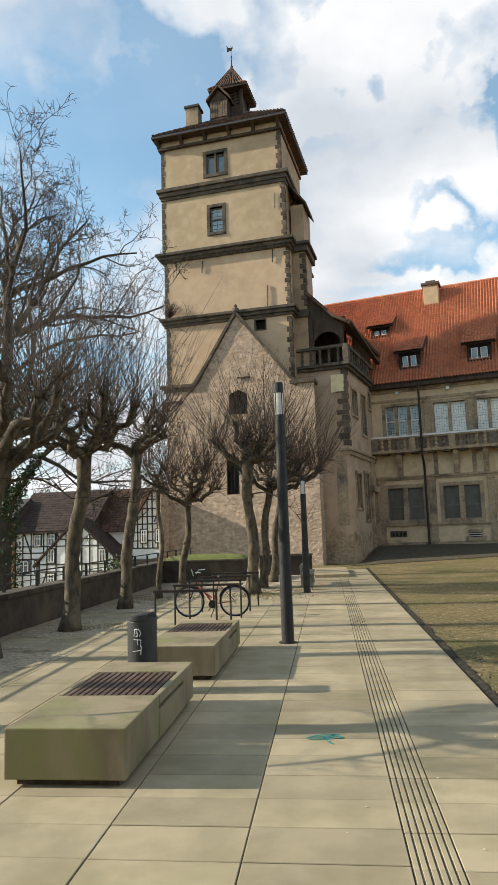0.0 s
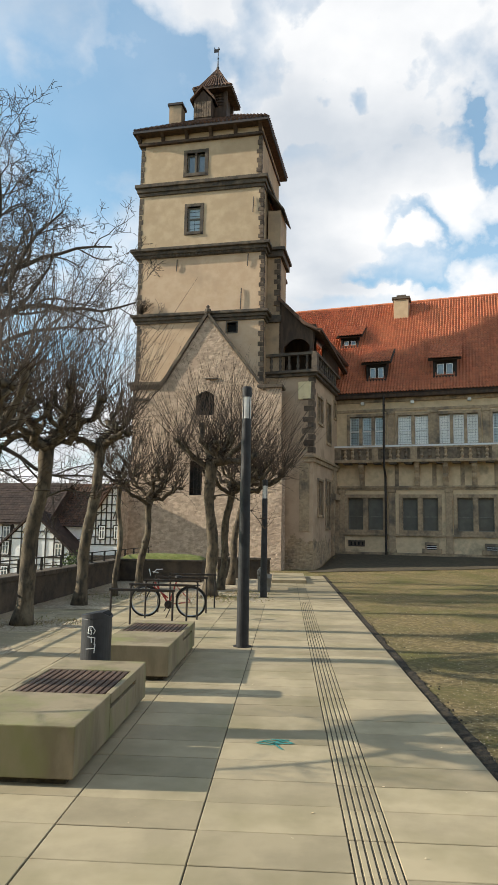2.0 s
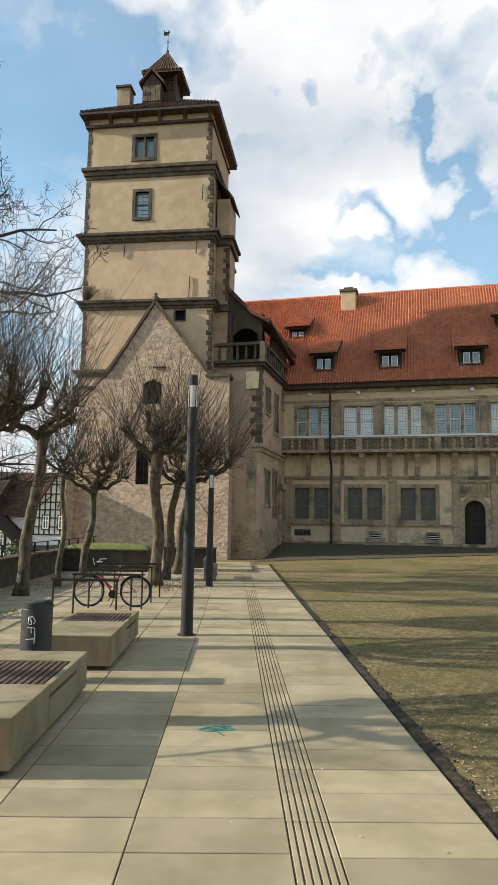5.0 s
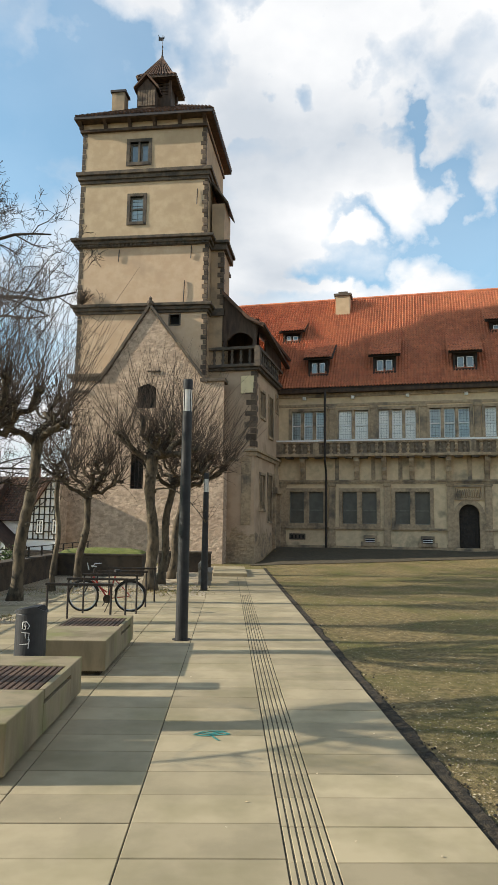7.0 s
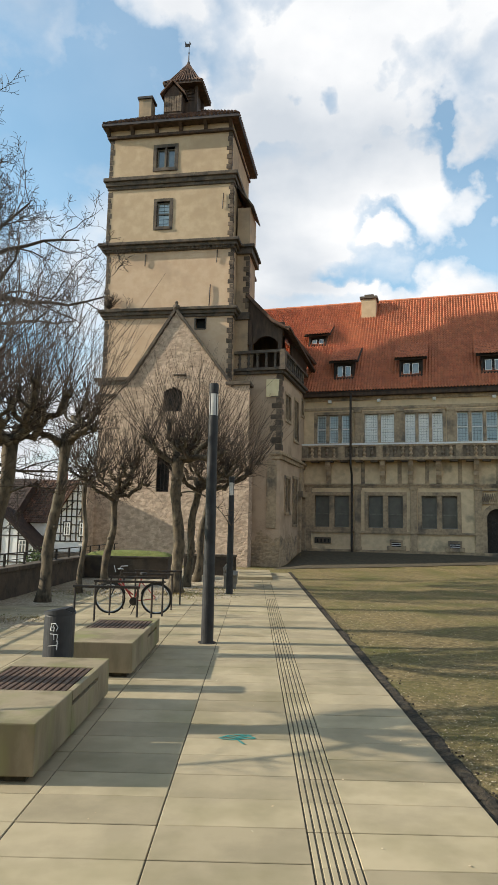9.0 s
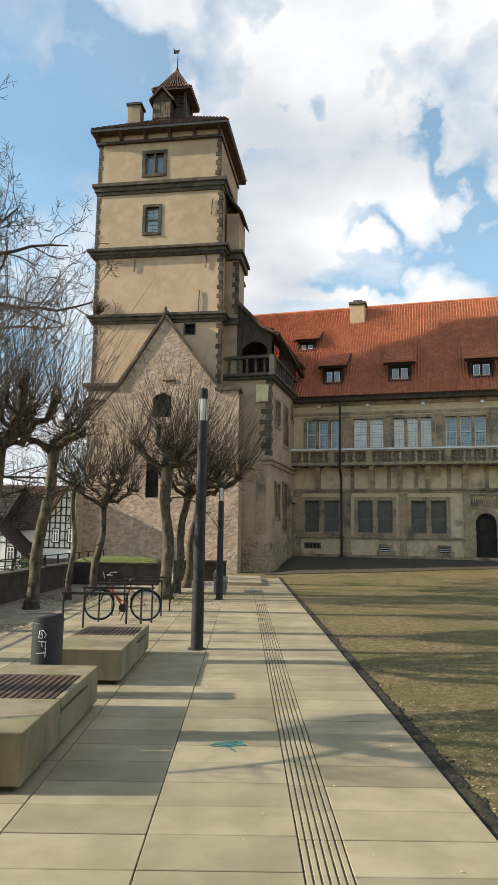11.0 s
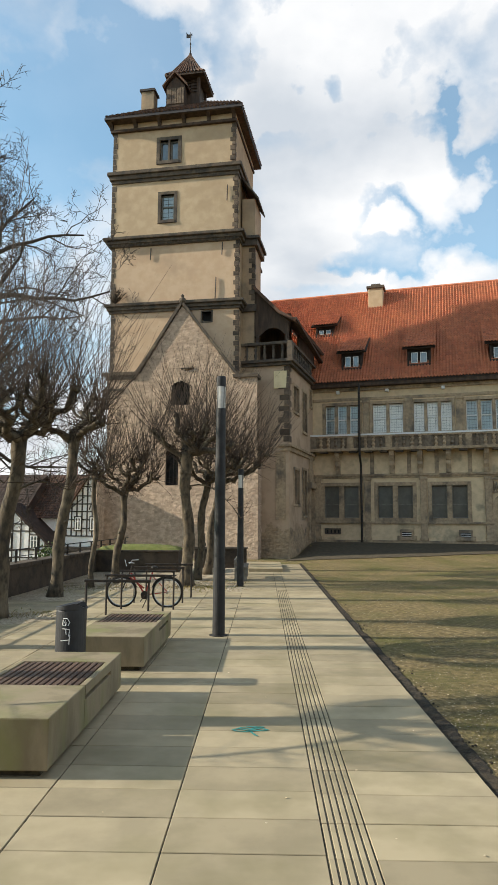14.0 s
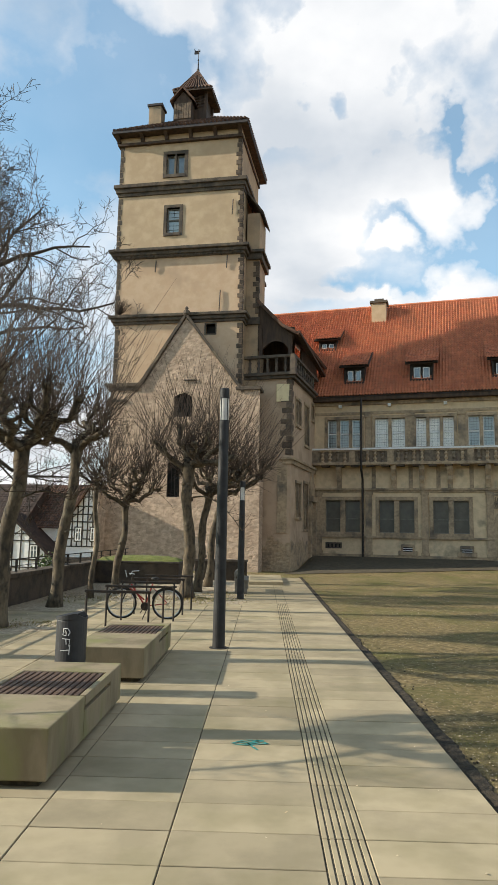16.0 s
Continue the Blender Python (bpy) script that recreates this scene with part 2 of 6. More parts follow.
M_IVY = material("ivy_leaf", (0.022, 0.045, 0.013), 0.5, (0.045, 0.075, 0.02), 3, 0.0, random_amount=0.4, island=True)
M_MOSS = material("moss", (0.125, 0.148, 0.032), 0.95, (0.175, 0.185, 0.05), 3, 0.8, 30, third=(0.10, 0.10, 0.03), third_scale=1.0, bump_dist=0.05)
M_WALLSTONE = material("dark_stone_wall", (0.075, 0.056, 0.04), 0.95, (0.042, 0.033, 0.026), 2.2, 0.6, 10, third=(0.10, 0.075, 0.05), third_scale=0.8, bump_dist=0.04, random_amount=0.25)
M_RED = material("red_bicycle_paint", (0.32, 0.018, 0.012), 0.3, bump=0, spec=0.5, coat=0.6)
M_RUBBER = material("black_rubber", (0.018, 0.017, 0.016), 0.75, bump=0)
M_STEEL = material("bare_steel", (0.5, 0.5, 0.49), 0.3, bump=0, metal=1.0)
M_LEAFLITTER = material("dead_leaf", (0.38, 0.28, 0.16), 0.7, (0.55, 0.46, 0.32), 5, 0.0, random_amount=0.4, island=True)
M_GRASSBLADE = material("grass_blade", (0.15, 0.145, 0.026), 0.7, (0.28, 0.20, 0.08), 0.8, 0.0, random_amount=0.35, island=True)
M_TEAL = material("teal_spray_paint", (0.03, 0.22, 0.20), 0.7, bump=0)
M_CHALK = material("white_marker_paint", (0.7, 0.7, 0.68), 0.6, bump=0)
M_LAMPGLASS = material("frosted_lamp_glass", (0.62, 0.60, 0.55), 0.35, (0.5, 0.48, 0.44), 8, 0.0, spec=0.5, coat=0.5)


def ground_material():
    """Worn winter lawn with bare earth; gravel by the trees; strip of painted shade by the castle; all by place on the
    ground.
    """
    m = material("ground", (0.135, 0.10, 0.04), 0.95, (0.29, 0.215, 0.095), 11.0, 1.0, 40, third=(0.125, 0.115, 0.03), third_scale=0.45,
                 third_at=(0.45, 0.66), spread=(0.42, 0.62), bump_dist=0.06)
    return m


M_GROUND = ground_material()
M_EARTH = material("bare_edge_soil", (0.018, 0.014, 0.009), 0.95, (0.06, 0.045, 0.027), 11, 1.0, 26, bump_dist=0.05)
M_GRAVEL = material("sandy_gravel", (0.46, 0.385, 0.275), 0.95, (0.25, 0.195, 0.13), 14, 0.9, 60, third=(0.17, 0.13, 0.08), third_scale=1.2, bump_dist=0.03)
# dark brown that paints the castle's shade onto the ground at its foot
M_SHADE_STRIP = material("shade_dark_ground", (0.06, 0.047, 0.029), 0.95, (0.09, 0.07, 0.042), 4, 0.5, 30)


# ---- mesh helpers ----
def box(bm, x0, x1, y0, y1, z0, z1):
    v = [bm.verts.new((x, y, z)) for z in (z0, z1) for y in (y0, y1) for x in (x0, x1)]
    for f in ((0, 2, 3, 1), (4, 5, 7, 6), (0, 1, 5, 4), (2, 6, 7, 3), (0, 4, 6, 2), (1, 3, 7, 5)):
        bm.faces.new([v[i] for i in f])
    return v


def soft_box(bm, x0, x1, y0, y1, z0, z1, b=0.02, seg=2):
    v = box(bm, x0, x1, y0, y1, z0, z1)
    edges = list({e for a in v for e in a.link_edges})
    bmesh.ops.bevel(bm, geom=edges, offset=b, segments=seg, affect="EDGES", profile=0.6)


def prism(bm, poly, y0, y1):
    """A polygon of (x, z), pushed from y0 to y1."""
    a = [bm.verts.new((x, y0, z)) for x, z in poly]
    b = [bm.verts.new((x, y1, z)) for x, z in poly]
    n = len(poly)
    bm.faces.new(a)
    bm.faces.new(b[::-1])
    for i in range(n):
        bm.faces.new((a[i], b[i], b[(i + 1) % n], a[(i + 1) % n]))


def prism_x(bm, poly, x0, x1):
    """A polygon of (y, z), pushed from x0 to x1."""
    a = [bm.verts.new((x0, y, z)) for y, z in poly]
    b = [bm.verts.new((x1, y, z)) for y, z in poly]
    n = len(poly)
    bm.faces.new(a[::-1])
    bm.faces.new(b)
    for i in range(n):
        bm.faces.new((a[i], a[(i + 1) % n], b[(i + 1) % n], b[i]))


def tube(bm, pts, radii, n=6, cap=True):
    pts = [Vector(p) for p in pts]
    rings, side = [], None
    for i, p in enumerate(pts):
        d = (pts[min(i + 1, len(pts) - 1)] - pts[max(i - 1, 0)]).normalized()
        if side is None:
            side = d.orthogonal().normalized()
        side = (side - d * side.dot(d)).normalized()
        up = d.cross(side)
        r = radii[i] if hasattr(radii, "__len__") else radii
        rings.append([bm.verts.new(p + (side * math.cos(a) + up * math.sin(a)) * r) for a in (2 * math.pi * k / n for k in range(n))])
    for a, b in zip(rings, rings[1:]):
        for k in range(n):
            bm.faces.new((a[k], a[(k + 1) % n], b[(k + 1) % n], b[k]))
    if cap:
        bm.faces.new(rings[0][::-1])
        bm.faces.new(rings[-1])


def lathe(bm, prof, cx=0.0, cy=0.0, n=16, start=0.0):
    rings = [[bm.verts.new((cx + r * math.cos(a), cy + r * math.sin(a), z)) for a in (start + 2 * math.pi * k / n for k in range(n))] for r, z in prof]
    for a, b in zip(rings, rings[1:]):
        for k in range(n):
            bm.faces.new((a[k], a[(k + 1) % n], b[(k + 1) % n], b[k]))
    bm.faces.new(rings[0][::-1])
    bm.faces.new(rings[-1])


def part(name, bm, mat, parent=None, label="", smooth=False, matrix=None):
    """Links a bmesh as one mesh object under a thing or under a part."""
    if matrix is not None:
        bm.transform(matrix)
    me = bpy.data.meshes.new(name)
    bm.to_mesh(me)
    bm.free()
    me.materials.append(mat)
    if smooth:
        me.polygons.foreach_set("use_smooth", [True] * len(me.polygons))
    ob = new(name, me)
    ob.parent = parent
    if label:
        ob["label"] = label
    return ob


def boxes(name, mat, parent, *lims, label="", soft=0.0, matrix=None):
    bm = bmesh.new()
    for b in lims:
        soft_box(bm, *b, b=soft) if soft else box(bm, *b)
    return part(name, bm, mat, parent, label, matrix=matrix)


def thing(name, label, category, m=None, group="", kind=""):
    ob = new(name)
    ob.empty_display_size = 0.2
    if m is not None:
        ob.matrix_basis = m
    return tagged(ob, label, category, group, kind)


def wall_with_holes(x0, x1, z0, z1, holes, thick, top=None):
    """A wall in the plane y = 0 that faces -y, with rectangular openings (x0, x1, z0, z1) right through it."""
    bm = bmesh.new()
    xs = sorted({x0, x1, *[h[0] for h in holes], *[h[1] for h in holes]})
    zs = sorted({z0, z1, *[h[2] for h in holes], *[h[3] for h in holes]})
    solid = {}
    for i in range(len(xs) - 1):
        for k in range(len(zs) - 1):
            cx, cz = (xs[i] + xs[i + 1]) / 2, (zs[k] + zs[k + 1]) / 2
            solid[i, k] = not any(h[0] < cx < h[1] and h[2] < cz < h[3] for h in holes)
    verts = {}

    def v(i, k, y):
        if (i, k, y) not in verts:
            verts[i, k, y] = bm.verts.new((xs[i], y, zs[k]))
        return verts[i, k, y]
    for (i, k), s in solid.items():
        if not s:
            continue
        bm.faces.new((v(i, k, 0), v(i + 1, k, 0), v(i + 1, k + 1, 0), v(i, k + 1, 0)))
        bm.faces.new((v(i, k, thick), v(i, k + 1, thick), v(i + 1, k + 1, thick), v(i + 1, k, thick)))
        for (di, dk), (a, b) in {(-1, 0): ((0, 0), (0, 1)), (1, 0): ((1, 1), (1, 0)), (0, -1): ((1, 0), (0, 0)), (0, 1): ((0, 1), (1, 1))}.items():
            if not solid.get((i + di, k + dk), False):
                bm.faces.new((v(i + a[0], k + a[1], 0), v(i + b[0], k + b[1], 0), v(i + b[0], k + b[1], thick), v(i + a[0], k + a[1], thick)))
    bmesh.ops.recalc_face_normals(bm, faces=bm.faces)
    return bm


def tile_roof(corner, along, up, width, length, col=0.25, row=0.34, amp=0.035, lift=0.03):
    """Wavy clay tiles in rows that overlap, as one mesh: from the eave's corner along the eave and up the slope."""
    along, up = Vector(along).normalized(), Vector(up).normalized()
    nrm = along.cross(up).normalized()
    bm = bmesh.new()
    n_c, n_r = int(width / col), int(length / row)
    rng = random.Random(5)
    for r in range(n_r):
        for c in range(n_c):
            jit, tilt = rng.uniform(-0.006, 0.006), rng.uniform(-0.008, 0.008)
            low, high = [], []
            for s in range(6):
                a = s / 5
                h = amp * (1 + math.sin(2 * math.pi * (a * 1.12 - 0.25)))
                base = Vector(corner) + along * ((c + a * 1.06) * col)
                low.append(bm.verts.new(base + up * (r * row + jit) + nrm * (h + lift + tilt + 0.03)))
                high.append(bm.verts.new(base + up * ((r + 1.12) * row) + nrm * (h + tilt + 0.005)))
            edge = [bm.verts.new(v.co - nrm * 0.035) for v in low]
            for s in range(5):
                bm.faces.new((low[s], low[s + 1], high[s + 1], high[s]))
                bm.faces.new((edge[s], edge[s + 1], low[s + 1], low[s]))
    return bm


def window_unit(parent, x0, x1, z0, z1, lights, pane_mat, transom=0.5, y=0.22, leads=(0.16, 0.17), frame_mat=None, mull=0.16, surround=0.0,
                surround_mat=None, matrix=None, name="window", frame=0.06, proud=0.05):
    """A window: stone surround, mullions, wooden frames, one pane a light, lead cames. Stands in the plane y = 0 of its wall."""
    frame_mat = frame_mat or M_WINFRAME
    surround_mat = surround_mat or M_SAND
    win = new(name)
    win.parent = parent
    w = (x1 - x0 - mull * (lights - 1)) / lights
    if surround:
        s = surround
        boxes("surround", surround_mat, win, (x0 - s, x0, -proud, y + 0.05, z0 - s, z1 + s), (x1, x1 + s, -proud, y + 0.05, z0 - s, z1 + s),
              (x0, x1, -proud, y + 0.05, z1, z1 + s), (x0 - 0.06, x1 + 0.06, -proud - 0.05, y + 0.05, z0 - s, z0), soft=0.015, matrix=matrix)
    for k in range(lights - 1):
        a = x0 + (k + 1) * w + k * mull
        boxes("mullion", surround_mat, win, (a, a + mull, -proud * 0.6, y + 0.05, z0, z1), soft=0.015, matrix=matrix)
    for k in range(lights):
        a = x0 + k * (w + mull)
        b = a + w
        lims = [(a, a + frame, y - 0.04, y + 0.03, z0, z1), (b - frame, b, y - 0.04, y + 0.03, z0, z1),
                (a + frame, b - frame, y - 0.04, y + 0.03, z0, z0 + frame), (a + frame, b - frame, y - 0.04, y + 0.03, z1 - frame, z1)]
        if transom:
            zt = z0 + (z1 - z0) * transom
            lims.append((a + frame, b - frame, y - 0.045, y + 0.03, zt - 0.04, zt + 0.04))
        boxes("window_frame", frame_mat, win, *lims, matrix=matrix)
        if leads:
            nx, nz = max(1, round((b - a) / leads[0])), max(1, round((z1 - z0) / leads[1]))
            t = 0.004 if pane_mat is M_PANE_BLIND else 0.007
            cames = [(a + (b - a) * i / nx - t, a + (b - a) * i / nx + t, y - 0.012, y + 0.008, z0, z1) for i in range(1, nx)]
            cames += [(a, b, y - 0.013, y + 0.007, z0 + (z1 - z0) * i / nz - t, z0 + (z1 - z0) * i / nz + t) for i in range(1, nz)]
            boxes("lead_lattice", M_IRON, win, *cames, matrix=matrix)
        boxes("pane", pane_mat, win, (a, b, y + 0.01, y + 0.025, z0, z1), matrix=matrix)
    return win


def stepped_quoins(parent, x, z0, z1, side, matrix=None, mat=None, y=-0.03, long=0.62, short=0.36, h=0.36):
    """Corner stones, long and short by turns; side -1 lays them to the left of x."""
    z, k = z0, 0
    rng = random.Random(int(abs(x) * 100 + z0 * 10))
    while z < z1 - 0.1:
        hh = min(h * rng.uniform(0.85, 1.15), z1 - z)
        w = (long if k % 2 else short) * rng.uniform(0.9, 1.1)
        a, b = (x - w, x + 0.03) if side < 0 else (x - 0.03, x + w)
        boxes("quoin", mat or M_QUOIN, parent, (a, b, y - rng.uniform(0, 0.015), y + (short if k % 2 else long), z + 0.012, z + hh - 0.012), soft=0.02, matrix=matrix)
        z, k = z + hh, k + 1


def rubble_sheet(outline, y, depth, step=0.09, stone=0.42, amp=0.06, seed=0.0):
    """A rough stone face in the plane y (facing -y): cells of a grid inside outline(x, z), pushed out stone by stone."""
    x0, x1, z0, z1, inside = outline
    bm = bmesh.new()
    nx, nz = int((x1 - x0) / step), int((z1 - z0) / step)
    verts = {}

    def v(i, k):
        if (i, k) not in verts:
            x, z = x0 + (x1 - x0) * i / nx, z0 + (z1 - z0) * k / nz
            q = Vector((x / stone, z / (stone * 0.45), seed))
            d = noise.voronoi(q)[0]
            h = min(1.0, (d[1] - d[0]) * 3.0) * amp + noise.noise(Vector((x * 5, z * 5, seed))) * amp * 0.5 + noise.noise(Vector((x * 1.1, z * 1.1, seed))) * amp
            verts[i, k] = bm.verts.new((x, y - h, z))
        return verts[i, k]
    for i in range(nx):
        for k in range(nz):
            if inside(x0 + (x1 - x0) * (i + 0.5) / nx, z0 + (z1 - z0) * (k + 0.5) / nz):
                bm.faces.new((v(i, k), v(i + 1, k), v(i + 1, k + 1), v(i, k + 1)))
    return bm


# ---- ground ----
def smooth(a, b, x):
    x = min(1.0, max(0.0, (x - a) / (b - a)))
    return x * x * (3 - 2 * x)


def ground_height(x, y):
    """Level by the path, a gentle rise to the castle's long wing, and lower land behind the terrace wall."""
    z = -0.03 + 0.78 * smooth(36, 46, y + 0.28 * (x - 2)) * smooth(1.5, 3.2, x)
    z += 0.025 * noise.noise(Vector((x * 0.5, y * 0.5, 0))) * smooth(1.9, 2.6, x)
    return z - 4.0 * smooth(-7.1, -7.6, x) * (1 - smooth(28, 45, y) * smooth(-9, -6, x))


def build_ground():
    bm = bmesh.new()
    xs = [-1500, -500, -150, -80, -50, -35, -25, -18, -13, -10, -8.5, -7.6, -7.45, -7.3, -7.15, -7.05, -6.9] + [-6.5 + 0.5 * k for k in range(60)] + [24, 26, 30, 36, 45, 60, 90, 160, 500, 1500]
    ys = [-1500, -400, -120, -50, -25, -12, -6, -3] + [-1 + 0.6 * k for k in range(95)] + [58, 62, 68, 76, 90, 120, 180, 300, 600, 1800]
    grid = [[bm.verts.new((x, y, ground_height(x, y))) for x in xs] for y in ys]
    for a, b in zip(grid, grid[1:]):
        for i in range(len(xs) - 1):
            bm.faces.new((a[i], a[i + 1], b[i + 1], b[i]))
    tagged(part("ground", bm, M_GROUND, smooth=True), "worn winter lawn with thin grass and bare earth", "ground", kind="structure")


build_ground()


def patch(name, mat, label, pts, z=0.0, follow=True, sub=0.5):
    """A thin sheet over the ground within the ranges (x0, x1, y0, y1)."""
    bm = bmesh.new()
    x0, x1, y0, y1 = pts
    nx, ny = max(2, int((x1 - x0) / sub)), max(2, int((y1 - y0) / sub))
    g = [[bm.verts.new((x0 + (x1 - x0) * i / nx, y0 + (y1 - y0) * j / ny, z + ground_height(x0 + (x1 - x0) * i / nx, y0 + (y1 - y0) * j / ny))) for i in range(nx + 1)] for j in range(ny + 1)]
    for a, b in zip(g, g[1:]):
        for i in range(nx):
            bm.faces.new((a[i], a[i + 1], b[i + 1], b[i]))
    return tagged(part(name, bm, mat, smooth=True), label, "ground", kind="structure")


patch("gravel_bed", M_GRAVEL, "sandy gravel with old leaves beneath the pollarded trees", (-6.9, -5.5, -14, 36), 0.022)
patch("gravel_bed", M_GRAVEL, "sandy gravel strip between the trees and the paved path", (-5.5, -0.62, 20.5, 36), 0.022)

# ---- castle tower ----
T_AT = pose(-1.55, 39.2, 0, 0, 0, -9)
T_DEEP = 6.3
tower = thing("castle_tower", "tall ochre plastered castle tower with dark stone bands", "tower", T_AT)
# stages: left, right, bottom, top
STAGES = ((-7.95, 0.0, -0.3, 11.0), (-8.05, 0.0, 10.9, 14.85), (-8.12, -0.02, 15.3, 19.2), (-8.24, -0.12, 19.6, 23.4), (-8.24, -0.28, 23.9, 26.9))
STAGE_HOLES = {1: [(-2.25, -1.66, 14.12, 14.72)], 3: [(-5.0, -4.15, 20.75, 22.42)], 4: [(-5.15, -3.95, 24.68, 26.05)]}
for n, (a, b, z0, z1) in enumerate(STAGES):
    part("stage_wall", wall_with_holes(a, b, z0, z1, STAGE_HOLES.get(n, []), 0.5), M_PLASTER_ROSE if n < 3 else M_PLASTER, tower)
    # side and back walls take a darker plaster than the front
    boxes("stage_core", M_PLASTER_DARK, tower, (a, a + 0.4, 0.5, T_DEEP, z0, z1), (b - 0.4, b, 0.5, T_DEEP, z0, z1), (a + 0.4, b - 0.4, T_DEEP - 0.4, T_DEEP, z0, z1))
    if n:
        stepped_quoins(tower, b, z0 + 0.1, z1 - 0.05, -1, long=0.3, short=0.2, h=0.3)
        stepped_quoins(tower, a, z0 + 0.1, z1 - 0.05, 1, long=0.26, short=0.18, y=-0.012, mat=M_STRING)


def string_course(a, b, z0, z1, reach, front=True):
    h = z1 - z0
    boxes("string_course", M_STRING, tower, (a - reach, b + reach, -reach, T_DEEP + reach, z1 - 0.32 * h, z1), (a - reach * 0.62, b + reach * 0.62, -reach * 0.62, T_DEEP + reach * 0.6, z0 + 0.3 * h, z1 - 0.32 * h),
          (a - reach * 0.3, b + reach * 0.3, -reach * 0.3, T_DEEP + reach * 0.3, z0, z0 + 0.3 * h), soft=0.03)


string_course(-8.2, -0.15, 23.35, 24.08, 0.32)
string_course(-8.2, -0.05, 19.12, 19.7, 0.42)
string_course(-8.1, 0.0, 14.85, 15.42, 0.34)
for k in range(34):
    boxes("dentil", M_STRING, tower, (-8.35 + k * 0.25, -8.22 + k * 0.25, -0.2, 0, 19.16, 19.3))
# windows
window_unit(tower, -5.15, -3.95, 24.68, 26.05, 2, M_PANE, 0.0, y=0.24, leads=None, mull=0.12, surround=0.22, surround_mat=M_STRING, proud=0.04, frame=0.09)
window_unit(tower, -5.0, -4.15, 20.75, 22.42, 1, M_PANE_BLUE, 0.55, y=0.2, leads=(0.4, 0.27), surround=0.2, surround_mat=M_STRING, proud=0.04, frame=0.09)
boxes("opening", M_BLACK, tower, (-2.25, -1.66, 0.3, 0.34, 14.12, 14.72))
boxes("opening_surround", M_STRING, tower, (-2.33, -2.25, -0.03, 0.3, 14.06, 14.8), (-1.66, -1.58, -0.03, 0.3, 14.06, 14.8), (-2.25, -1.66, -0.03, 0.3, 14.72, 14.8), (-2.25, -1.66, -0.03, 0.3, 14.04, 14.12))
# wall anchors
for x, z0, z1 in ((-0.75, 21.7, 22.7), (-5.58, 18.2, 18.95), (-1.03, 18.25, 19.05), (-1.42, 15.5, 16.85)):
    bm = bmesh.new()
    tube(bm, [(x - 0.02, -0.06, z0), (x, -0.08, (z0 + z1) / 2), (x + 0.02, -0.06, z1)], 0.035, 5)
    tube(bm, [(x, -0.08, (z0 + z1) / 2), (x, 0.1, (z0 + z1) / 2)], 0.03, 5)
    part("wall_anchor", bm, M_IRON, tower)
# frieze panels between timber brackets, soffit and tiled hip roof
boxes("frieze", M_PLASTER, tower, (-8.3, -0.25, -0.1, T_DEEP, 26.95, 27.4))
boxes("wall_plate", M_DARKWOOD, tower, (-8.4, -0.18, -0.2, T_DEEP + 0.1, 26.8, 26.97))
for k in range(6):
    x = -8.36 + k * 1.6
    prof = [(-0.1, 26.97), (-0.22, 27.0), (-0.3, 27.15), (-0.6, 27.36), (-0.1, 27.36)]
    bm = bmesh.new()
    prism_x(bm, prof, x - 0.1, x + 0.12)
    part("bracket", bm, M_DARKWOOD, tower)
E0, E1, EF, EB, EZ = -8.65, 0.22, -0.7, T_DEEP + 0.6, 27.55
boxes("soffit", M_DARKWOOD, tower, (E0 + 0.05, E1 - 0.05, EF + 0.05, EB - 0.05, 27.36, 27.54))
HX0, HX1, HF, HB, HZ = -5.7, -2.9, 2.5, 3.8, 29.95
bm = bmesh.new()
lo = [bm.verts.new(p) for p in ((E0, EF, EZ), (E1, EF, EZ), (E1, EB, EZ), (E0, EB, EZ))]
lb = [bm.verts.new((v.co.x, v.co.y, EZ - 0.16)) for v in lo]
hi = [bm.verts.new(p) for p in ((HX0, HF, HZ), (HX1, HF, HZ), (HX1, HB, HZ), (HX0, HB, HZ))]
for k in range(4):
    bm.faces.new((lo[k], lo[(k + 1) % 4], hi[(k + 1) % 4], hi[k]))
    bm.faces.new((lb[k], lb[(k + 1) % 4], lo[(k + 1) % 4], lo[k]))
bm.faces.new(hi)
part("roof", bm, M_SLATE, tower)
slope = Vector((0, HF - EF, HZ - EZ))
bm = bmesh.new()
rng = random.Random(3)
rows = 11
for r in range(rows):
    f = r / rows
    x0, x1 = E0 + (HX0 - E0) * f, E1 + (HX1 - E1) * f
    n = int((x1 - x0) / 0.26)
    for c in range(n):
        p = Vector((x0 + (x1 - x0) * (c + 0.5) / n, EF, EZ + 0.03)) + slope * f
        tube(bm, [p + Vector((0, -0.03, 0.02)), p + slope / rows + Vector((0, 0, 0.0))], 0.085, 6)
    n = int((EB - EF) / 0.26 * (1 - f * 0.6))
    for c in range(n):
        yy0, yy1 = EF + (HF - EF) * f, EB + (HB - EB) * f
        p = Vector((E1 + (HX1 - E1) * f, yy0 + (yy1 - yy0) * (c + 0.5) / n, EZ + 0.03 + (HZ - EZ) * f))
        tube(bm, [p + Vector((0.03, 0, 0.02)), p + Vector(((HX1 - E1) / rows, 0, (HZ - EZ) / rows))], 0.085, 6)
part("roof_tiles", bm, M_TILE_OLD, tower)["kind"] = "stuff"
